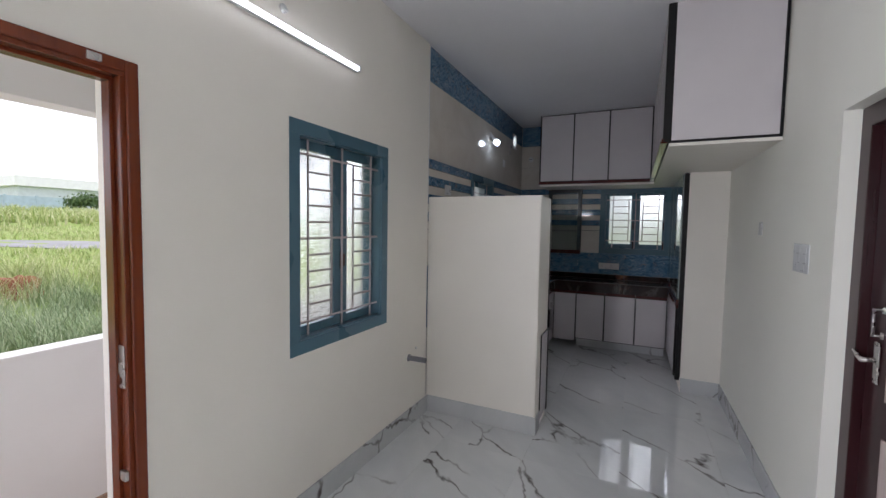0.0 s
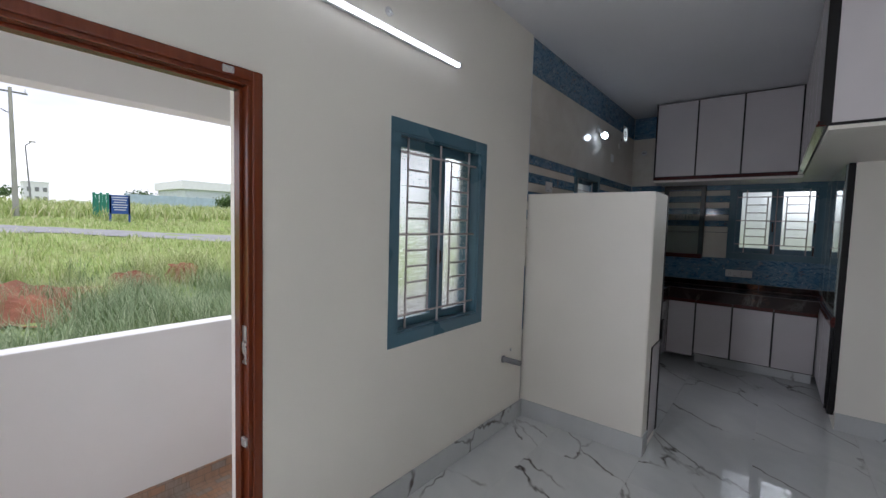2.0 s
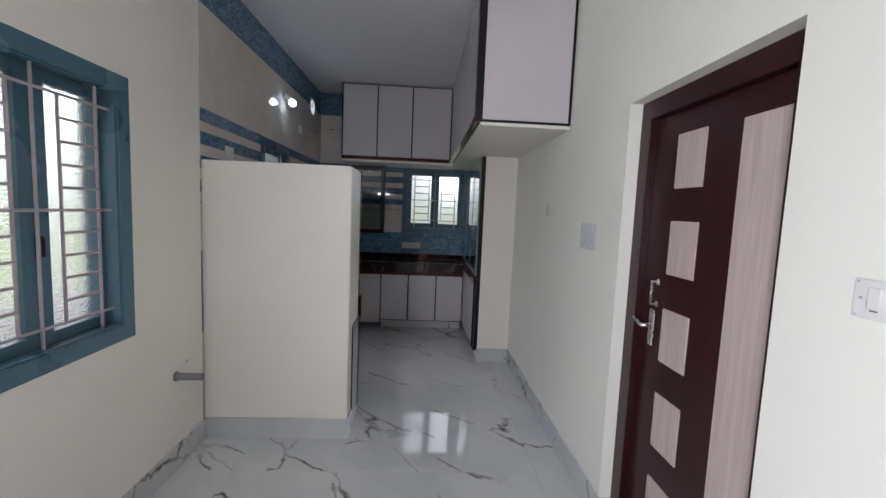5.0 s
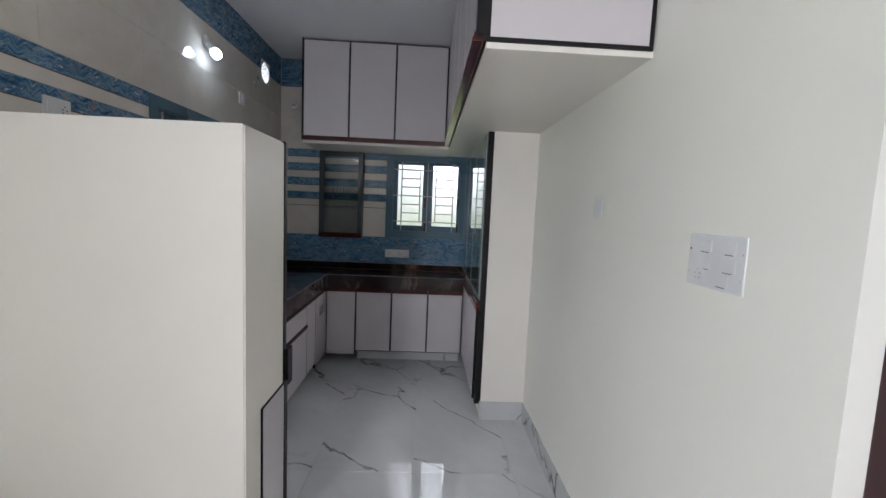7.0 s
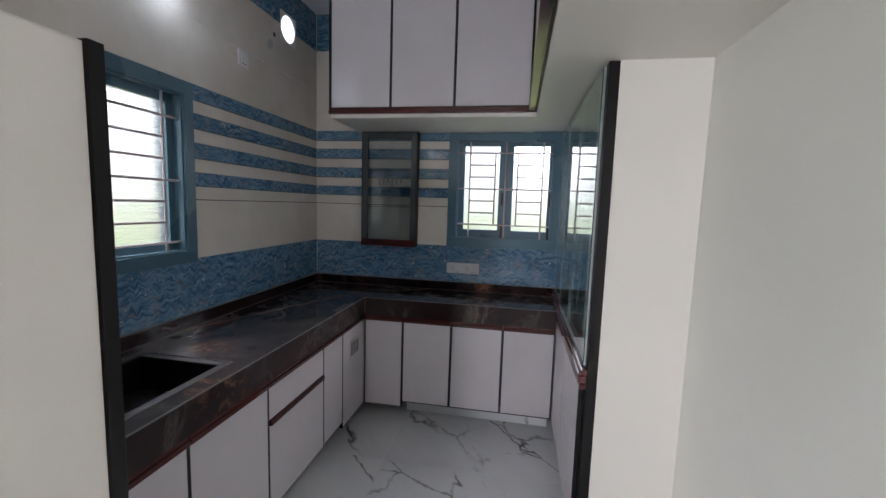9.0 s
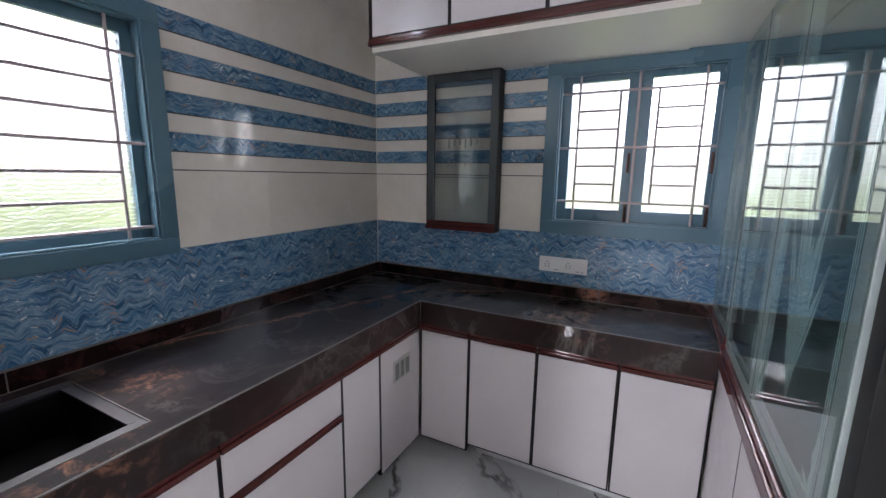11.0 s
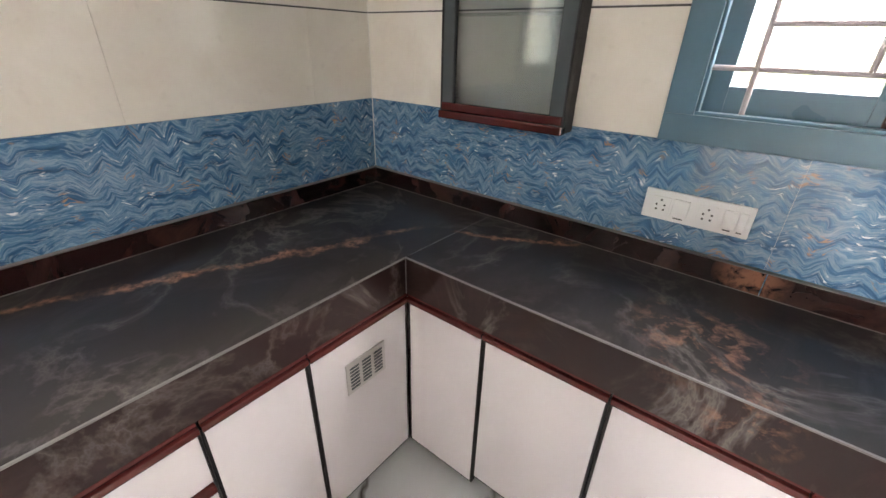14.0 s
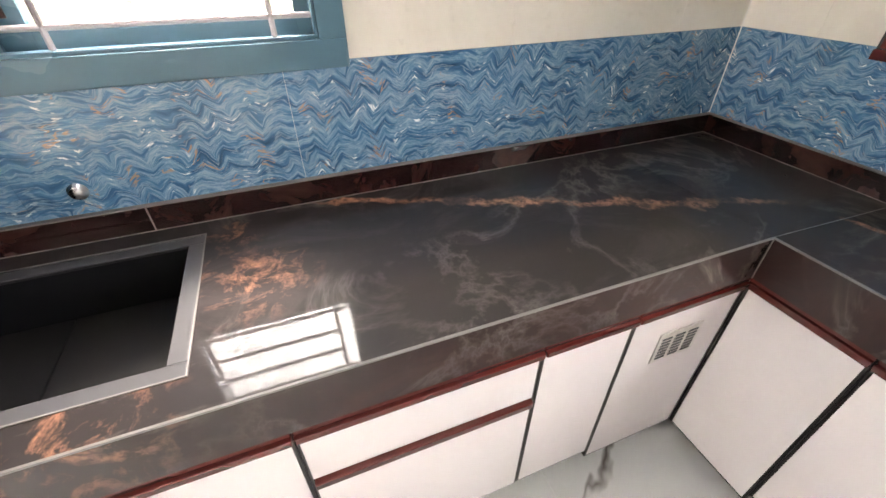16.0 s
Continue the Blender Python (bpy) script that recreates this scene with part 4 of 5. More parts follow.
part("bottom_moulding", boxes((0.388, 5.412, 2.142, 1.70, 5.45, 2.160), (0.388, 5.418, 2.160, 1.70, 5.45, 2.177), bevel=0.004), M_RED, upper, "glossy maroon moulding")

# small glass wall cabinet
gcab = thing("glass_cabinet", (0.65, 5.97, 1.22), "small wall cabinet with an etched grey glass door", "cabinet")
gx0, gx1, gz0, gz1, gy = 0.424, 0.876, 1.226, 2.117, 5.935
part("body", boxes((gx0, gy + 0.012, gz0, gx0 + 0.016, 5.994, gz1), (gx1 - 0.016, gy + 0.012, gz0, gx1, 5.994, gz1), (gx0 + 0.016, gy + 0.012, gz1 - 0.016, gx1 - 0.016, 5.994, gz1), (gx0 + 0.016, gy + 0.012, gz0, gx1 - 0.016, 5.994, gz0 + 0.016)), M_BLACK, gcab)
gd = part("door_frame", boxes((gx0 + 0.006, gy - 0.008, gz0 + 0.006, gx0 + 0.05, gy + 0.012, gz1 - 0.006), (gx1 - 0.05, gy - 0.008, gz0 + 0.006, gx1 - 0.006, gy + 0.012, gz1 - 0.006), (gx0 + 0.05, gy - 0.008, gz1 - 0.05, gx1 - 0.05, gy + 0.012, gz1 - 0.006), bevel=0.003), M_GCF, gcab, "dark grey-teal door frame")
part("black_trim", boxes((gx0, gy - 0.010, gz0, gx0 + 0.007, gy + 0.012, gz1), (gx1 - 0.007, gy - 0.010, gz0, gx1, gy + 0.012, gz1), (gx0 + 0.007, gy - 0.010, gz1 - 0.007, gx1 - 0.007, gy + 0.012, gz1), bevel=0.002), M_BLACK, gcab)
part("bottom_moulding", boxes((gx0, gy - 0.022, gz0 - 0.004, gx1, gy + 0.012, gz0 + 0.022), (gx0 + 0.006, gy - 0.012, gz0 + 0.022, gx1 - 0.006, gy + 0.012, gz0 + 0.048), bevel=0.005), M_RED, gcab, "maroon bottom moulding")
pane = part("pane", boxes((gx0 + 0.05, gy, gz0 + 0.04, gx1 - 0.05, gy + 0.004, gz1 - 0.05)), M_GREYGLASS, gd, "grey reflective glass pane")
pane.visible_shadow = False
for z in (1.53, 1.82):
    part("shelf", boxes((gx0 + 0.017, gy + 0.02, z, gx1 - 0.017, 5.99, z + 0.008)), M_GREYGLASS, gcab)
for k in range(6):
    a = gx0 + 0.14 + 0.035 * k
    for z, h in ((1.70, 0.07), (1.60, 0.03)):
        part("etched_mark", boxes((a, gy - 0.0012, z + 0.01 * (k % 3), a + 0.012, gy - 0.0004, z + h)), M_ETCH, gd, "frosted etched mark")

# ---------------- lamps and fittings ----------------
tube = thing("tube_light", (0.03, 1.39, 2.5), "slim white LED batten glowing on the wall", "lamp")
TY0, TY1, TZ = 0.795, 1.995, 2.505
part("batten", boxes((HALL_W, TY0, TZ - 0.016, HALL_W + 0.022, TY1, TZ + 0.016), bevel=0.003), M_WHITE_PL, tube)
part("end_cap", boxes((HALL_W, TY0 - 0.012, TZ - 0.018, HALL_W + 0.042, TY0, TZ + 0.018), bevel=0.003), M_WHITE_PL, tube)
part("end_cap", boxes((HALL_W, TY1, TZ - 0.018, HALL_W + 0.042, TY1 + 0.012, TZ + 0.018), bevel=0.003), M_WHITE_PL, tube)
part("diffuser", tube_of(((HALL_W + 0.026, TY0, TZ), (HALL_W + 0.026, TY1, TZ), 0.013)), M_TUBE, tube, "glowing white diffuser", True)

hook = thing("wall_hook", (0.02, 1.451, 2.585), "small white ceiling-rose plug on the wall", "hook")
part("rose", lathe([(0.022, 0), (0.022, 0.006), (0.012, 0.012)], Matrix.Translation((HALL_W, 1.451, 2.60)) @ Matrix.Rotation(radians(90), 4, 'Y')), M_WHITE_PL, hook, "", True)
part("stem", tube_of(((HALL_W + 0.012, 1.451, 2.60), (HALL_W + 0.03, 1.451, 2.58), 0.005)), M_WHITE_PL, hook, "", True)

bulb = thing("bulb_lamp", (0.0, 4.54, 2.64), "LED bulb in an angled white wall holder, switched on", "lamp")
a, d = Vector((0.0, 4.543, 2.632)), Vector((0.075, -0.03, -0.085)).normalized()
turn = d.to_track_quat('Z', 'Y').to_matrix().to_4x4()
part("rose", lathe([(0.042, 0), (0.042, 0.008), (0.03, 0.016)], Matrix.Translation(a) @ Matrix.Rotation(radians(90), 4, 'Y')), M_WHITE_PL, bulb, "", True)
part("holder", lathe([(0.017, 0), (0.02, 0.03), (0.022, 0.055), (0.018, 0.06)], Matrix.Translation(a + Vector((0.012, 0, 0))) @ turn), M_WHITE_PL, bulb, "", True)
part("collar", lathe([(0.0165, 0.058), (0.024, 0.075), (0.029, 0.098)], Matrix.Translation(a + Vector((0.012, 0, 0))) @ turn), M_WHITE_PL, bulb, "", True)
part("globe", lathe([(0.029, 0.099), (0.033, 0.115), (0.032, 0.132), (0.026, 0.147), (0.014, 0.157), (0.003, 0.16)], Matrix.Translation(a + Vector((0.012, 0, 0))) @ turn), M_BULB, bulb, "glowing frosted globe", True)


M_CLEAR_PL = plain("marble_look_plastic", (0.71, 0.725, 0.73), 0.2)
M_HOLE = plain("grey_pin_hole", (0.20, 0.20, 0.21), 0.6)


def plate(name, f, u, v, w, h, label, parts, mat=M_WHITE_PL, base=0.0):
    """A modular switch or socket plate: rows of (kind, du, dv, w, h)."""
    ob = thing(name, f(u, v, base), label, "switch plate")
    flat = mat == M_CLEAR_PL
    part("plate", wboxes(f, (u - w / 2, v - h / 2, base - 0.009, u + w / 2, v + h / 2, base), bevel=0.003), mat, ob)
    for kind, du, dv, pw, ph in parts:
        c = (u + du, v + dv)
        if kind == "switch":
            part("rocker", wboxes(f, (c[0] - pw / 2, c[1] - ph / 2, base - (0.0105 if flat else 0.014), c[0] + pw / 2, c[1] + ph / 2, base - 0.009), bevel=0.0006 if flat else 0.002), mat, ob)
            # Dark slit drawn for the shadow line under the rocker.
            part("shadow_slit", wboxes(f, (c[0] - pw * 0.3, c[1] - ph * 0.62, base - 0.0102, c[0] + pw * 0.3, c[1] - ph * 0.56, base - 0.0088)), M_DARK, ob)
        elif kind == "socket":
            s = part("socket", wboxes(f, (c[0] - pw / 2, c[1] - ph / 2, base - 0.0105, c[0] + pw / 2, c[1] + ph / 2, base - 0.009), bevel=0.0006), mat, ob)
            for a, b in ((0, 0.30), (-0.22, 0.02), (0.22, 0.02), (-0.20, -0.26), (0.20, -0.26)):
                bm = bmesh.new()
                q = (c[0] + a * pw, c[1] + b * ph)
                cyl(bm, f(*q, base - 0.0113), f(*q, base - 0.0104), 0.0018 if flat else 0.0032, seg=8)
                part("pin_hole", bm, M_HOLE if flat else M_DARK, s)
        else:
            bm = bmesh.new()
            cyl(bm, f(*c, base - 0.0105), f(*c, base - 0.0088), pw / 2, seg=10)
            part("screw", bm, M_STEEL, ob)
    return ob


plate("socket_plate", north, 1.252, 1.066, 0.258, 0.084, "white double socket plate with switches on blue tiles",
      [("socket", -0.085, 0, 0.046, 0.048), ("switch", -0.035, 0, 0.040, 0.05), ("socket", 0.03, 0, 0.046, 0.048), ("switch", 0.080, 0, 0.030, 0.05), ("switch", 0.108, 0, 0.020, 0.05)])
plate("switch_board", east, 2.633, 1.447, 0.215, 0.146, "pale grey switch board on the cream wall",
      [("switch", -0.05, 0.042, 0.05, 0.03), ("switch", 0.04, 0.042, 0.05, 0.03), ("switch", -0.05, -0.005, 0.055, 0.03), ("switch", 0.03, -0.005, 0.03, 0.03), ("socket", 0.06, -0.038, 0.04, 0.045), ("switch", -0.03, -0.045, 0.05, 0.03),
       ("screw", -0.098, 0.03, 0.007, 0), ("screw", 0.098, 0.03, 0.007, 0), ("screw", -0.098, -0.035, 0.007, 0), ("screw", 0.098, -0.035, 0.007, 0)], M_CLEAR_PL, 0.006)
plate("socket_plate", east, 3.413, 1.597, 0.088, 0.088, "small white socket plate on the cream wall", [("socket", 0, 0.005, 0.05, 0.055), ("screw", 0.036, 0, 0.006, 0), ("screw", -0.036, 0, 0.006, 0)], M_CLEAR_PL, 0.006)
plate("switch_plate", east, 1.141, 1.411, 0.088, 0.085, "white single switch plate beside the door", [("switch", 0, 0.004, 0.024, 0.046), ("screw", -0.028, 0, 0.007, 0), ("screw", 0.028, 0, 0.007, 0),
      ("screw", -0.036, 0.036, 0.005, 0), ("screw", 0.036, 0.036, 0.005, 0), ("screw", -0.036, -0.036, 0.005, 0), ("screw", 0.036, -0.036, 0.005, 0)], plain("pale_cream_plastic", (0.70, 0.70, 0.68), 0.3), 0.005)
plate("switch_plate", west, 5.086, 2.392, 0.088, 0.085, "white switch plate on the cream kitchen tiles", [("switch", -0.012, 0, 0.022, 0.05), ("switch", 0.014, 0, 0.022, 0.05)])
plate("switch_plate", west, 3.382, 1.905, 0.125, 0.088, "white switch plate high on the striped tiles", [("switch", -0.03, 0, 0.045, 0.05), ("socket", 0.03, 0, 0.046, 0.048)])
jb = thing("junction_cover", (0, 5.36, 2.58), "round grey cover with a conduit hole in the tiles", "cover")
part("cover", lathe([(0.034, 0), (0.034, 0.004), (0.028, 0.007)], Matrix.Translation((0, 5.357, 2.577)) @ Matrix.Rotation(radians(90), 4, 'Y')), M_VENT, jb, "", True)
part("hole", lathe([(0.014, 0), (0.014, 0.001)], Matrix.Translation((0.0005, 5.414, 2.66)) @ Matrix.Rotation(radians(90), 4, 'Y'), 12), M_DARK, jb, "dark conduit hole")
ol = thing("ceiling_rose_socket", (0.137, 5.985, 2.57), "round white wiring cover on the tiled wall", "cover")
part("cover", lathe([(0.036, 0), (0.036, 0.008), (0.03, 0.012)], Matrix.Translation((0.137, 6.0, 2.574)) @ Matrix.Rotation(radians(90), 4, 'X')), M_WHITE_PL, ol, "", True)
part("slot", boxes((0.115, 5.986, 2.570, 0.159, 5.988, 2.578)), M_DARK, ol)

pipe = thing("drain_pipe", (0.06, 2.66, 0.55), "capped grey plastic drain pipe stub from the wall", "pipe")
part("stub", tube_of(((HALL_W - 0.01, 2.685, 0.552), (0.155, 2.705, 0.545), 0.020)), M_PVC, pipe, "", True)
part("collar", tube_of(((HALL_W, 2.685, 0.552), (HALL_W + 0.012, 2.687, 0.5515), 0.027)), M_PVC, pipe, "", True)
solid("pipe_plug", tube_of(((HALL_W - 0.005, 2.80, 0.60), (HALL_W + 0.008, 2.80, 0.60), 0.010)), M_WHITE_PL, "small white water point plug in the wall", "plug")
tp = thing("tap_plug", (0.0, 4.027, 1.01), "brass water point plug in the blue tiles", "plug")
part("flange", lathe([(0.020, 0), (0.020, 0.004), (0.013, 0.008), (0.013, 0.014)], Matrix.Translation((0.0, 4.027, 1.011)) @ Matrix.Rotation(radians(90), 4, 'Y')), M_STEEL, tp, "", True)

# exhaust opening: round ring in the tiles
ring = thing("exhaust_opening", (0.0, HOLE[0], HOLE[1]), "round exhaust opening through the tiled wall to daylight", "vent", "", "structure")
bm = bmesh.new()
seg = 40
ins, outs, back = [], [], []
hu, hv, hr = HOLE
for k in range(seg):
    c, s = math.cos(2 * math.pi * k / seg), math.sin(2 * math.pi * k / seg)
    q = max(abs(c), abs(s))
    ins.append(bm.verts.new(west(hu + 0.088 * c, hv + 0.088 * s, 0.0)))
    back.append(bm.verts.new(west(hu + 0.088 * c, hv + 0.088 * s, 0.2)))
    outs.append(bm.verts.new(west(hu + (hr + 0.002) * c / q, hv + (hr + 0.002) * s / q, 0.0)))
for k in range(seg):
    n = (k + 1) % seg
    bm.faces.new((ins[k], ins[n], outs[n], outs[k]))
    bm.faces.new((ins[k], back[k], back[n], ins[n]))
part("lining", bm, M_WHITE_PL, ring, "white lining cut round the opening")
# Disc added to spread the lamp behind it, so the opening reads white.
pane = part("pane", tube_of((west(hu, hv, 0.004), west(hu, hv, 0.008), 0.0875), seg=40), M_OBSCURE, ring, "round obscure glass cover")
pane.visible_shadow = False

# ---------------- outdoors ----------------
def terrain(x, y):
    """Height of the land: a rise west of the house, level elsewhere."""
    d = -x + 1.57
    z = float(np.interp(d, [0, 6, 11, 14, 16, 24, 29, 36, 60, 120, 400, 4000], [-0.75, -0.75, -0.85, -0.72, -0.32, 0.38, 0.74, 1.25, 2.3, 3.5, 5.0, 6.0]))
    if 3 < d < 60:
        z += 0.10 * noise.noise((x * 0.35, y * 0.35, 0)) + 0.05 * noise.noise((x * 1.1, y * 1.1, 3))
    return z


def grass_mat():
    m = Nodes("grassy_ground", 0.9, 0, (0.1, 0.15, 0.05))
    p = m.coord()
    n = m.noise(p, 0.35, 6)
    f = m.noise(p, 3.0, 6, 0.7)
    c = m.mix(m.ramp(f, [(0.3, 0.0), (0.7, 1.0)]), (0.15, 0.24, 0.045), (0.30, 0.38, 0.09))
    c = m.mix(m.ramp(n, [(0.45, 0.0), (0.7, 0.7)]), c, (0.27, 0.27, 0.11))
    s = m.split(p)
    # Unseen pale strip by the house, added to keep bounced light neutral.
    near = m.math('MULTIPLY', m.math('GREATER_THAN', s[0], -4.3), m.math('LESS_THAN', s[1], 9.5))
    c = m.mix(near, c, m.mix(f, (0.33, 0.28, 0.23), (0.46, 0.40, 0.34)))
    m.color(c)
    return m.mat


M_GROUND = grass_mat()
M_BLADE1 = Nodes("grass_blades", 0.7, 0, (0.1, 0.2, 0.03))
isl = M_BLADE1.t.nodes.new("ShaderNodeNewGeometry").outputs["Random Per Island"]
bx = M_BLADE1.math('ADD', M_BLADE1.split(M_BLADE1.coord())[0], M_BLADE1.math('MULTIPLY', M_BLADE1.noise(M_BLADE1.coord(), 0.5, 4), 22.0))
pat = M_BLADE1.ramp(M_BLADE1.math('MULTIPLY_ADD', bx, -0.1, 0.0), [(-0.0, 0.0), (0.25, 1.0)])
wild = M_BLADE1.ramp(isl, [(0.0, (0.12, 0.19, 0.08)), (0.55, (0.24, 0.32, 0.16)), (1.0, (0.44, 0.48, 0.31))])
field = M_BLADE1.ramp(isl, [(0.0, (0.23, 0.31, 0.09)), (0.45, (0.39, 0.47, 0.17)), (0.8, (0.54, 0.55, 0.28)), (1.0, (0.66, 0.61, 0.43))])
M_BLADE1.color(M_BLADE1.mix(pat, wild, field))
M_BLADE = M_BLADE1.mat
M_SOIL = paint("red_soil", (0.27, 0.10, 0.055), 0.95, 9, 0.45, 0.9)
M_ROAD = paint("grey_asphalt_road", (0.27, 0.27, 0.275), 0.9, 30, 0.15, 0.5)
M_CONC = paint("weathered_concrete", (0.36, 0.35, 0.32), 0.85, 30, 0.15, 0.3)

xs = sorted({*np.linspace(-4000, -400, 10), *np.linspace(-400, -70, 14), *np.arange(-68, -1.9, 0.8), *np.linspace(0, 60, 6), *np.linspace(100, 4000, 8)})
ys = sorted({*np.linspace(-4000, -60, 12), *np.arange(-12, 30, 0.8), *np.linspace(32, 70, 8), *np.linspace(100, 4000, 10)})
verts = [(x, y, terrain(x, y)) for x in xs for y in ys]
ny = len(ys)
faces = [(i * ny + j, (i + 1) * ny + j, (i + 1) * ny + j + 1, i * ny + j + 1) for i in range(len(xs) - 1) for j in range(ny - 1)]
me = bpy.data.meshes.new("ground")
me.from_pydata(verts, [], faces)
me.materials.append(M_GROUND)
for p in me.polygons:
    p.use_smooth = True
tagged(new("ground", me), "rough grassy field rising to the horizon", "ground", "", "structure")


def blades(name, count, d0, d1, h0, h1, wide, spread, label, seed, tuft=6):
    """Tufts of bent grass blades on the land, joined."""
    rng = np.random.default_rng(seed)
    vs, fs = [], []
    for _ in range(count // tuft):
        d = d0 + (d1 - d0) * rng.random()
        y = (-0.18 + spread * rng.random()) * d
        x = 1.57 - d
        if name == "tall_grass" and rng.random() > 0.25 + 0.75 * (noise.noise((x * 0.5, y * 0.5, 7)) > -0.05):
            continue
        if abs(d - (29.5 - 0.55 * y)) < 1.9:
            continue
        if ((d - 11.9) / 1.9) ** 2 + ((y - 1.15) / 0.8) ** 2 < 0.55 + 1.1 * noise.noise((x * 1.7, y * 1.7, 1)) and h1 > 0.3:
            continue
        for _ in range(tuft):
            bx, by = x + rng.normal(0, 0.10 if tuft < 20 else 0.28), y + rng.normal(0, 0.10 if tuft < 20 else 0.28)
            bz = terrain(bx, by) - 0.02
            h = h0 + (h1 - h0) * rng.random()
            a = rng.random() * 6.28
            lx, ly = math.cos(a) * h * rng.uniform(0.2, 1.0), math.sin(a) * h * rng.uniform(0.2, 1.0)
            px, py = -math.sin(a) * wide, math.cos(a) * wide
            k = len(vs)
            vs += [(bx - px, by - py, bz), (bx + px, by + py, bz), (bx + lx * 0.4 + px * 0.7, by + ly * 0.4 + py * 0.7, bz + h * 0.6), (bx + lx * 0.4 - px * 0.7, by + ly * 0.4 - py * 0.7, bz + h * 0.6), (bx + lx, by + ly, bz + h)]
            fs += [(k, k + 1, k + 2, k + 3), (k + 3, k + 2, k + 4)]
    m = bpy.data.meshes.new(name)
    m.from_pydata(vs, [], fs)
    m.materials.append(M_BLADE)
    return tagged(new(name, m), label, "grass", "", "stuff")


blades("tall_grass", 26000, 6.0, 13.5, 0.15, 0.45, 0.007, 0.95, "tall uneven green grass beyond the parapet", 3)
blades("bushy_grass", 22000, 7.5, 16.5, 0.35, 0.95, 0.006, 0.95, "darker bushy clumps of wild grass", 8, 240)
blades("field_grass", 26000, 13.5, 34.0, 0.08, 0.38, 0.012, 0.85, "shorter yellow-green field grass", 4)
blades("far_grass", 14000, 34.0, 62.0, 0.4, 1.0, 0.035, 0.8, "pale dry grass along the far field", 5)

def soil(d, cy, rx, ry, seed, label):
    """An uneven patch of bare earth lying on the land."""
    bm = bmesh.new()
    n, rows = 28, 6
    mid = bm.verts.new((1.57 - d, cy, 0))
    rings = []
    for r in range(1, rows + 1):
        ring = []
        for k in range(n):
            a = 2 * math.pi * k / n
            rag = 1 + 0.6 * noise.noise((math.cos(a) * 1.6 + seed, math.sin(a) * 1.6, seed)) + 0.25 * noise.noise((math.cos(a) * 5, math.sin(a) * 5, seed))
            ring.append(bm.verts.new((1.57 - d + rx * rag * r / rows * math.cos(a), cy + ry * rag * r / rows * math.sin(a), 0)))
        rings.append(ring)
    for k in range(n):
        bm.faces.new((mid, rings[0][k], rings[0][(k + 1) % n]))
    for a, b in zip(rings, rings[1:]):
        for k in range(n):
            bm.faces.new((a[k], b[k], b[(k + 1) % n], a[(k + 1) % n]))
    for v in bm.verts:
        back = min(1.0, max(0.0, (1.57 - d - v.co.x) / rx + 0.5))
        v.co.z = terrain(v.co.x, v.co.y) + 0.05 + 0.34 * back * back * (3 - 2 * back) + 0.12 * noise.noise(v.co * 2.1) + 0.05 * noise.noise(v.co * 7)
    solid("bare_soil", bm, M_SOIL, label, "soil", "structure")


soil(12.9, 1.2, 1.7, 1.25, 2.6, "patch of bare red earth in the grass")
soil(14.4, 3.6, 0.5, 0.5, 5.0, "small patch of bare red earth in the grass")
soil(14.9, 5.0, 0.45, 0.5, 8.0, "small patch of bare red earth in the grass")

bm = bmesh.new()
prev = None
for y in np.arange(-25, 40, 1.0):
    d = 29.5 - 0.55 * y
    row = [bm.verts.new((1.57 - d - o, y, max(terrain(1.57 - d - o, y), terrain(1.57 - d - o + 1, y)) + 0.035)) for o in (-1.5, 1.5)]
    if prev:
        bm.faces.new((prev[0], row[0], row[1], prev[1]))
    prev = row
solid("road", bm, M_ROAD, "narrow grey road across the field", "road", "structure")


def far(d, s, h=0.0):
    """A place d metres west of the eye, at slope s, h above the eye's line."""
    return Vector((1.57 - d, s * d, 1.57 + h * d))


pole = thing("utility_pole", far(36, 0.083, -0.004), "tapered concrete power pole with crossarm and lamp arm", "pole")
pb, ptop = far(36, 0.083, -0.02), far(36, 0.081, 0.205)
part("shaft", tube_of((tuple(pb), tuple(ptop), 0.16, 0.09)), M_CONC, pole)
arm = ptop + Vector((0, 0, -0.25))
part("crossarm", boxes((arm.x - 0.05, arm.y - 0.75, arm.z - 0.05, arm.x + 0.05, arm.y + 0.75, arm.z + 0.05)), M_PVC, pole)
for o in (-0.65, 0.0, 0.65):
    part("insulator", tube_of(((arm.x, arm.y + o, arm.z), (arm.x, arm.y + o, arm.z + 0.3), 0.05, 0.03), seg=8), M_WHITE_PL, pole)
part("lamp_arm", tube_of(((arm.x, arm.y, arm.z - 1.3), (arm.x, arm.y - 2.0, arm.z - 0.3), 0.035), seg=8), M_PVC, pole)
part("lamp_head", boxes((arm.x - 0.1, arm.y - 2.5, arm.z - 0.25, arm.x + 0.1, arm.y - 1.9, arm.z - 0.12), bevel=0.02), M_VENT, pole)
lb, lt = far(70, 0.101, 0.01), far(70, 0.0965, 0.112)
lamp = thing("street_lamp", lb, "thin grey street lamp with a curved arm", "street lamp")
part("shaft", tube_of((tuple(lb), tuple(lt), 0.11, 0.07)), M_PVC, lamp)
part("lamp_arm", tube_of((tuple(lt), (lt.x, lt.y + 0.5, lt.z + 0.5), 0.06), seg=8), M_PVC, lamp)
part("lamp_head", boxes((lt.x - 0.15, lt.y + 0.3, lt.z + 0.45, lt.x + 0.15, lt.y + 0.9, lt.z + 0.6), bevel=0.02), M_VENT, lamp)

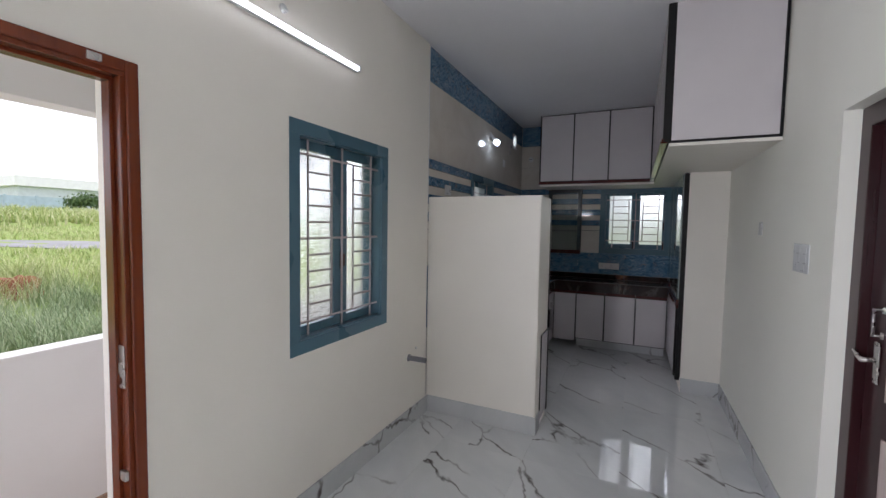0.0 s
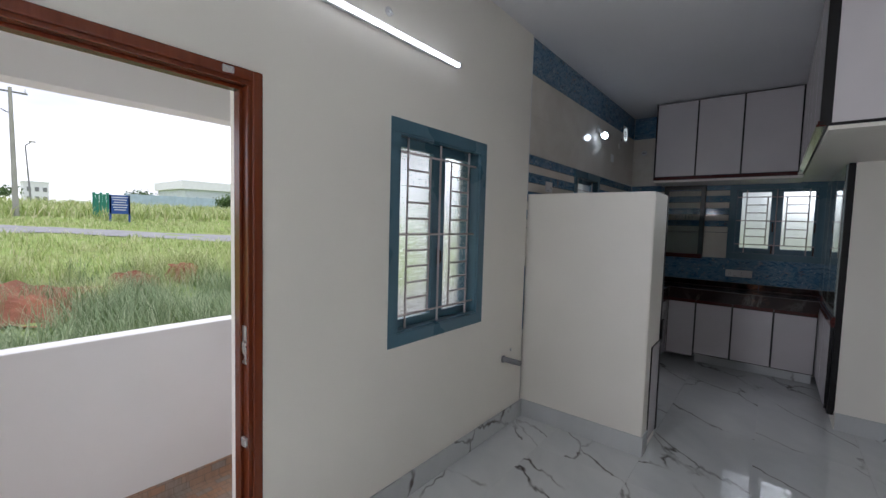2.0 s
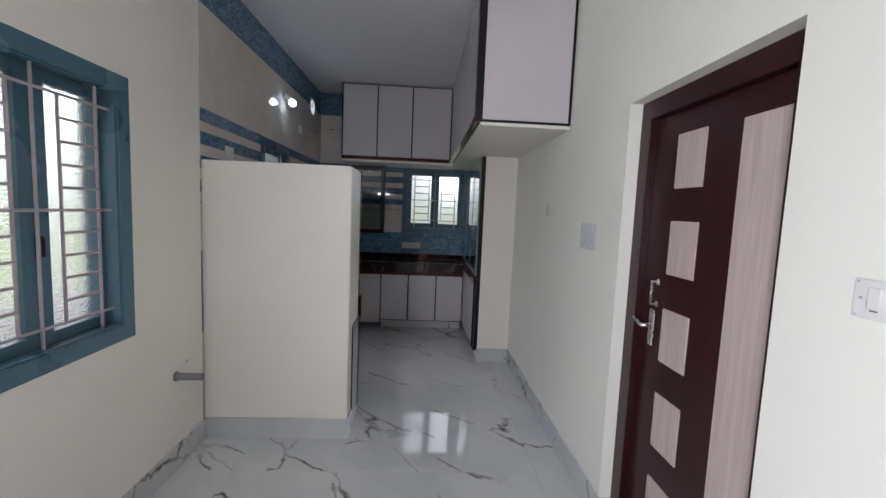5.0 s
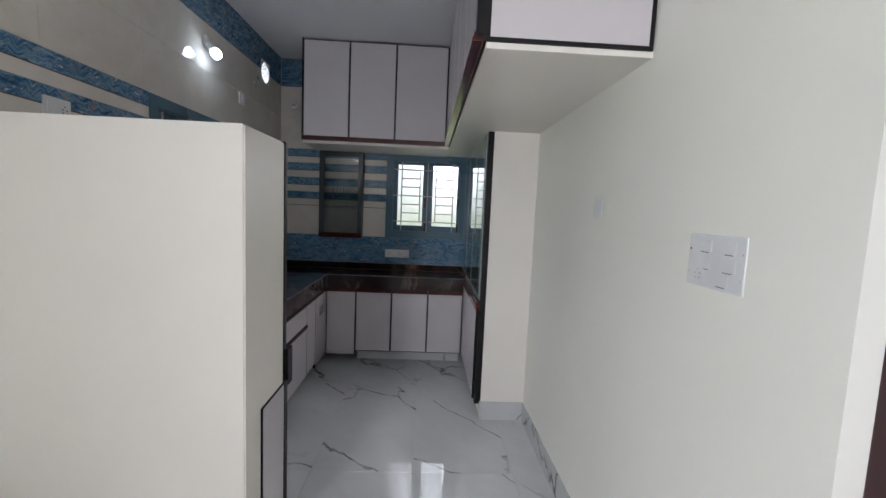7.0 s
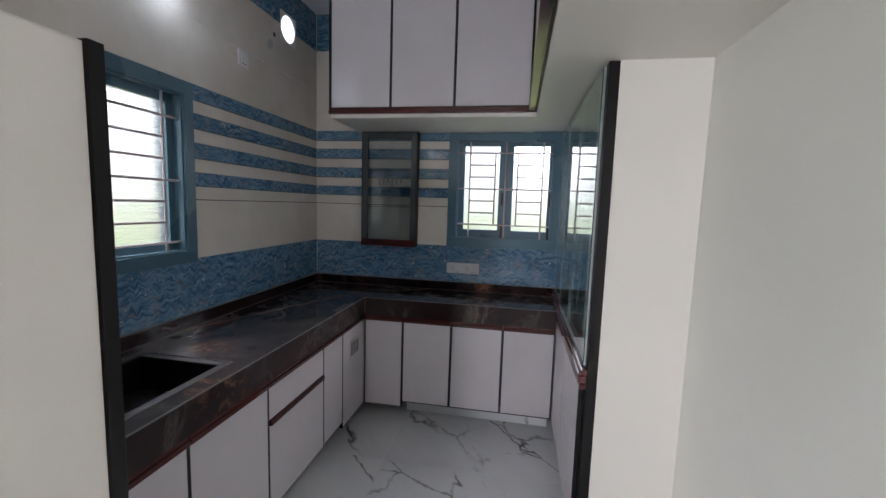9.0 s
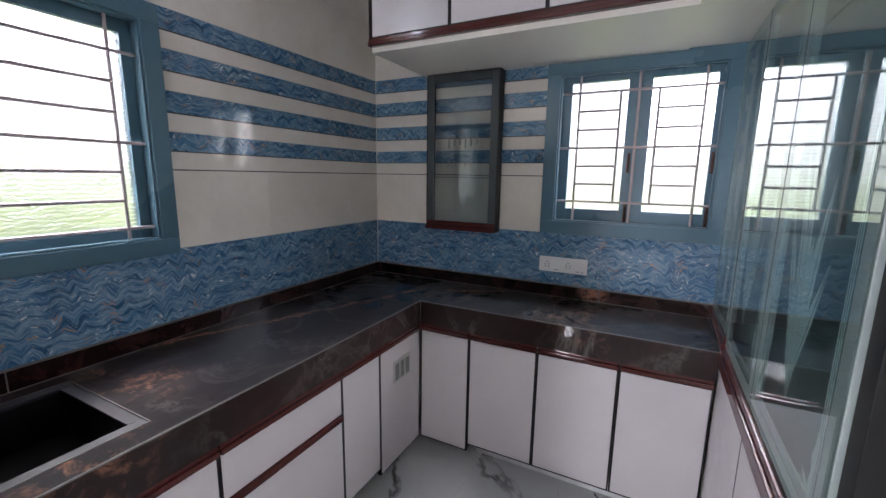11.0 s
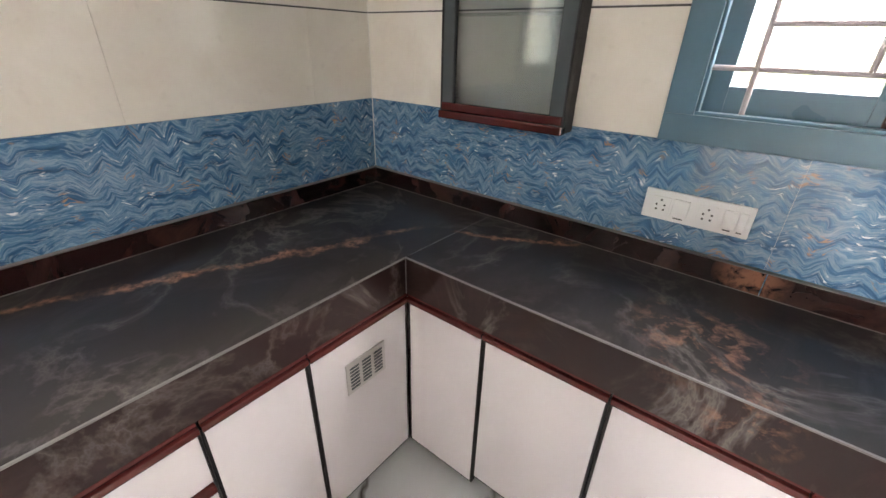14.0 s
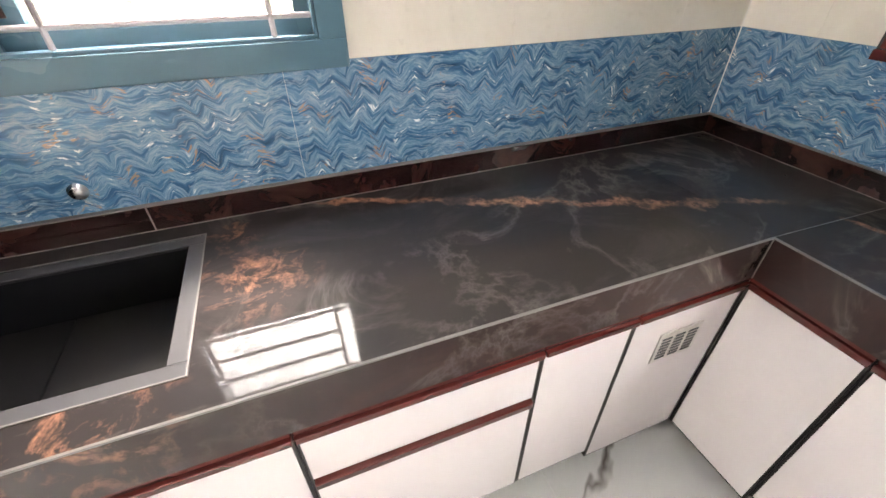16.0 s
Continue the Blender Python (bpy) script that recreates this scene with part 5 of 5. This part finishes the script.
M_SIGN = plain("blue_sign_paint", (0.02, 0.075, 0.30), 0.5)
M_SIGNW = plain("white_sign_paint", (0.75, 0.75, 0.78), 0.5)
sg = thing("sign_board", far(33, 0.224, -0.02), "blue notice board with white lines on two posts", "sign")
a, b = far(33, 0.208, 0.0), far(33, 0.241, 0.037)
part("board", boxes((a.x - 0.04, a.y, a.z, a.x + 0.04, b.y, b.z), bevel=0.01), M_SIGN, sg)
for k in range(6):
    z = b.z - 0.16 - 0.16 * k
    i = 0.12 + 0.06 * (k % 3)
    part("text_bar", boxes((a.x + 0.042, a.y + i, z - 0.025, a.x + 0.048, b.y - i, z + 0.025)), M_SIGNW, sg)
for y in (a.y + 0.05, b.y - 0.05):
    part("post", boxes((a.x - 0.04, y - 0.05, a.z - 1.6, a.x + 0.04, y + 0.05, b.z)), M_SIGN, sg)
M_NET = plain("green_netting", (0.03, 0.22, 0.15), 0.8)
a, b = far(38, 0.183, -0.01), far(38, 0.209, 0.040)
nt = thing("green_net_screen", far(38, 0.196, -0.03), "green shade-net screen round a small plot", "screen")
for k in range(5):
    y = a.y + (b.y - a.y) * k / 5
    bmn = boxes((a.x - 0.02 - 0.05 * (k % 2), y, a.z - 0.8, a.x + 0.02, y + (b.y - a.y) / 5 - 0.02, b.z - 0.1 * (k % 2)))
    part("net_panel", bmn, M_NET, nt)
M_BWALL = paint("pale_blue_boundary_paint", (0.42, 0.52, 0.60), 0.8, 10, 0.12, 0.3)
a, b = far(80, 0.235, 0.005), far(80, 0.405, 0.041)
bw = thing("boundary_wall", (a.x, (a.y + b.y) / 2, a.z - 1), "long pale blue compound wall", "wall")
n = 4
for k in range(n):
    y = a.y + (b.y - a.y) * k / n
    part("wall_panel", boxes((a.x - 0.1, y + 0.12, a.z - 1.2, a.x + 0.1, y + (b.y - a.y) / n, b.z - 0.05)), M_BWALL, bw)
    part("wall_post", boxes((a.x - 0.18, y - 0.12, a.z - 1.2, a.x + 0.18, y + 0.12, b.z + 0.1)), M_BWALL, bw)
M_SHED = paint("pale_shed_cladding", (0.55, 0.60, 0.64), 0.6, 8, 0.1, 0.2)
a, b = far(120, 0.338, 0.02), far(120, 0.56, 0.077)
sh = thing("warehouse", (a.x, (a.y + b.y) / 2, a.z - 2), "long pale grey warehouse with a flat roof", "building")
part("wall", boxes((a.x - 20, a.y, a.z - 3, a.x, b.y, b.z - 2.2)), M_SHED, sh)
part("roof", boxes((a.x - 21, a.y - 0.8, b.z - 2.2, a.x + 0.8, b.y, b.z)), M_EXT, sh)
for k in range(7):
    y = a.y + 2 + (b.y - a.y - 4) * k / 7
    part("window", boxes((a.x - 0.05, y, a.z + 1.0, a.x + 0.06, y + 1.6, a.z + 2.2)), M_PVC, sh)
a, b = far(150, 0.092, 0.015), far(150, 0.124, 0.050)
hb = thing("white_house", (a.x, (a.y + b.y) / 2, a.z - 2), "small white two-storey house far off", "house")
part("wall", boxes((a.x - 6, a.y, a.z - 3, a.x, b.y, b.z)), M_EXT, hb)
part("parapet", boxes((a.x - 6.2, a.y - 0.2, b.z, a.x + 0.2, b.y + 0.2, b.z + 0.4)), M_EXT, hb)
for k in range(3):
    for z in (a.z + 0.6, a.z + 3.0):
        part("window", boxes((a.x - 0.05, a.y + 0.6 + 1.5 * k, z, a.x + 0.05, a.y + 1.4 + 1.5 * k, z + 1.1)), M_PVC, hb)


def leaf_mat():
    m = Nodes("tree_leaves", 0.7, 0, (0.05, 0.09, 0.03))
    r = m.t.nodes.new("ShaderNodeNewGeometry").outputs["Random Per Island"]
    m.color(m.ramp(r, [(0.0, (0.045, 0.09, 0.03)), (0.6, (0.085, 0.15, 0.05)), (1.0, (0.16, 0.23, 0.08))]))
    return m.mat


M_LEAF = leaf_mat()
M_BARK = paint("brown_bark", (0.10, 0.07, 0.05), 0.9, 20, 0.2, 0.6)


def tree(d, s, h, width, seed, label):
    rng = np.random.default_rng(seed)
    foot = far(d, s)
    foot.z = terrain(foot.x, foot.y) - 0.1
    ob = thing("tree", foot, label, "tree", "field trees")
    bm = tube_of((tuple(foot), tuple(foot + Vector((0, 0, h * 0.5))), 0.05 * h * 0.6, 0.02 * h), seg=8)
    tips = []
    for k in range(5):
        a = k * 1.26 + rng.random()
        tip = foot + Vector((math.cos(a) * width * 0.32, math.sin(a) * width * 0.32, h * rng.uniform(0.4, 0.8)))
        cyl(bm, tuple(foot + Vector((0, 0, h * 0.4))), tuple(tip), 0.015 * h, 0.006 * h, seg=6)
        tips.append(tip)
    part("trunk", bm, M_BARK, ob)
    bm = bmesh.new()
    for _ in range(700):
        c = tips[rng.integers(5)]
        q = c + Vector((rng.normal(0, width * 0.17), rng.normal(0, width * 0.17), rng.normal(0, h * 0.11)))
        r = rng.uniform(0.04, 0.08) * h
        n1 = Vector(rng.normal(0, 1, 3)).normalized()
        n2 = n1.cross(Vector(rng.normal(0, 1, 3))).normalized()
        bm.faces.new([bm.verts.new(q + n1 * r * a + n2 * r * b) for a, b in ((-1, 0), (0, -0.6), (1, 0), (0, 0.6))])
    part("crown", bm, M_LEAF, ob)


for k in range(6):
    tree(130 + 6 * (k % 3), -0.02 + 0.016 * k, 3.6 + 0.9 * ((k * 7) % 3), 7.0, 20 + k, "dark green spreading tree at the field's edge")
tree(62, 0.427, 3.0, 2.8, 31, "small bright green bushy tree by the boundary wall")
tree(62, 0.445, 2.6, 2.6, 32, "small bright green bushy tree by the boundary wall")
tree(160, 0.26, 6.5, 6.0, 33, "dark green spreading tree at the field's edge")
tree(160, 0.31, 6.0, 5.5, 34, "dark green spreading tree at the field's edge")

# ---------------- wall tiles, floor tiles ----------------
def minus(rect, hole):
    a, b, c, d = rect
    e, f, g, h = hole
    if g <= a or e >= c or h <= b or f >= d:
        return [rect]
    out = []
    if e > a:
        out.append((a, b, e, d))
    if g < c:
        out.append((g, b, c, d))
    x0, x1 = max(a, e), min(c, g)
    if f > b:
        out.append((x0, b, x1, f))
    if h < d:
        out.append((x0, h, x1, d))
    return out


ROWS_V = [(0.72, 0.955, "wave"), (0.955, 1.240, "wave"), (1.241, 1.546, "cream"), (1.546, 1.551, "liner"), (1.552, 1.617, "cream"), (1.617, 1.622, "liner"), (1.622, 1.692, "wave"), (1.693, 1.760, "cream"), (1.760, 1.766, "liner"), (1.766, 1.842, "wave"), (1.843, 1.911, "cream"),
          (1.911, 1.917, "liner"), (1.917, 1.992, "wave"), (1.993, 2.054, "cream"), (2.054, 2.060, "liner"), (2.060, 2.135, "wave"), (2.1365, 2.4475, "cream"), (2.4485, 2.7595, "cream"), (2.761, CEIL, "wave")]
TILE_MAT = {"wave": M_WAVE, "cream": M_CREAM, "liner": M_LINER}


def clad(f, u0, u1, step, first, holes, parent):
    cuts = [u0] + [c for c in np.arange(first, u1, step) if c > u0 + 0.02] + [u1]
    for v0, v1, kind in ROWS_V:
        for a, b in zip(cuts, cuts[1:]):
            pieces = [(a + 0.0004, v0, b - 0.0004, v1)]
            for h in holes:
                pieces = [q for p in pieces for q in minus(p, h)]
            for q in pieces:
                if q[2] - q[0] < 0.004 or q[3] - q[1] < 0.003:
                    continue
                out = 0.0 if kind != "liner" else 0.0015
                part("liner_strip" if kind == "liner" else "wall_tile", wboxes(f, (q[0], q[1], out, q[2], q[3], 0.006)), TILE_MAT[kind], parent)


clad(west, TILE_Y, NORTH, 0.6, 3.32, [inset(W2, 0.012), (hu - hr, hv - hr, hu + hr, hv + hr)], wall_west_kitchen)
clad(north, 0.0, 2.0, 0.6, 0.24, [inset(KW, 0.012)], wall_north)
solid("corner_grout", boxes((0.0, NORTH - 0.0025, 0.95, 0.0025, NORTH, CEIL)), M_GROUT, "white grout line in the tiled corner", "grout", "structure")
solid("tile_edge_trim", boxes((0.0, TILE_Y - 0.004, 1.817, HALL_W + 0.002, TILE_Y + 0.004, CEIL)), M_WHITE_PL, "white tile edge trim", "trim", "structure")

TW, TL = 0.6, 1.2
for i in range(-1, 5):
    for j in range(-3, 6):
        x0, y0 = 0.336 + TW * (i - 1), 0.26 + TL * j
        x1, y1 = x0 + TW, y0 + TL
        x0, x1 = max(x0, -0.0), min(x1, EAST + 0.12)
        y0, y1 = max(y0, SOUTH), min(y1, NORTH)
        if x1 - x0 < 0.02 or y1 - y0 < 0.02:
            continue
        part("floor_tile", boxes((x0 + 0.0005, y0 + 0.0005, -0.0025, x1 - 0.0005, y1 - 0.0005, 0.0)), M_MARBLE, floor)
BT = 0.3
def mosaic():
    """Printed tile of terracotta and grey slate strips."""
    m = Nodes("terracotta_grey_strip_tile", 0.4, 0, (0.4, 0.3, 0.22))
    p = m.coord()
    s = m.split(p)
    brick = m.t.nodes.new("ShaderNodeTexBrick")
    m.put(m.join(s[1], m.math('ADD', s[0], s[2]), 0.0), brick.inputs["Vector"])
    brick.offset_frequency, brick.squash = 2, 1.0
    brick.inputs["Color1"].default_value = (0.46, 0.25, 0.15, 1)
    brick.inputs["Color2"].default_value = (0.33, 0.29, 0.26, 1)
    brick.inputs["Mortar"].default_value = (0.24, 0.19, 0.16, 1)
    brick.inputs["Scale"].default_value = 6.0
    brick.inputs["Mortar Size"].default_value = 0.012
    fine = m.noise(m.join(m.math('MULTIPLY', s[1], 60.0), m.math('MULTIPLY', m.math('ADD', s[0], s[2]), 12.0), 0.0), 1.0, 3)
    m.color(m.mix(m.ramp(fine, [(0.45, 0.0), (0.7, 0.4)]), brick.outputs["Color"], (0.20, 0.14, 0.11)))
    return m.mat


M_BALC = mosaic()
balcony_tiles = thing("balcony_paving", (-0.65, 0.5, -0.065), "terracotta and grey strip patterned balcony floor tiles", "floor tiles", "", "structure")
for i in range(3):
    for j in range(-8, 10):
        x0, y0 = -0.2 - BT * (i + 1) + 0.001, BT * j + 0.001
        part("paving_tile", boxes((max(x0, -1.079), y0, -0.066, x0 + BT - 0.002, y0 + BT - 0.002, -0.055)), M_BALC, balcony_tiles)
for j in range(-8, 10):
    part("skirting_tile", boxes((-1.08, BT * j + 0.001, -0.055, -1.07, BT * j + BT - 0.001, 0.04)), M_BALC, balcony_tiles)
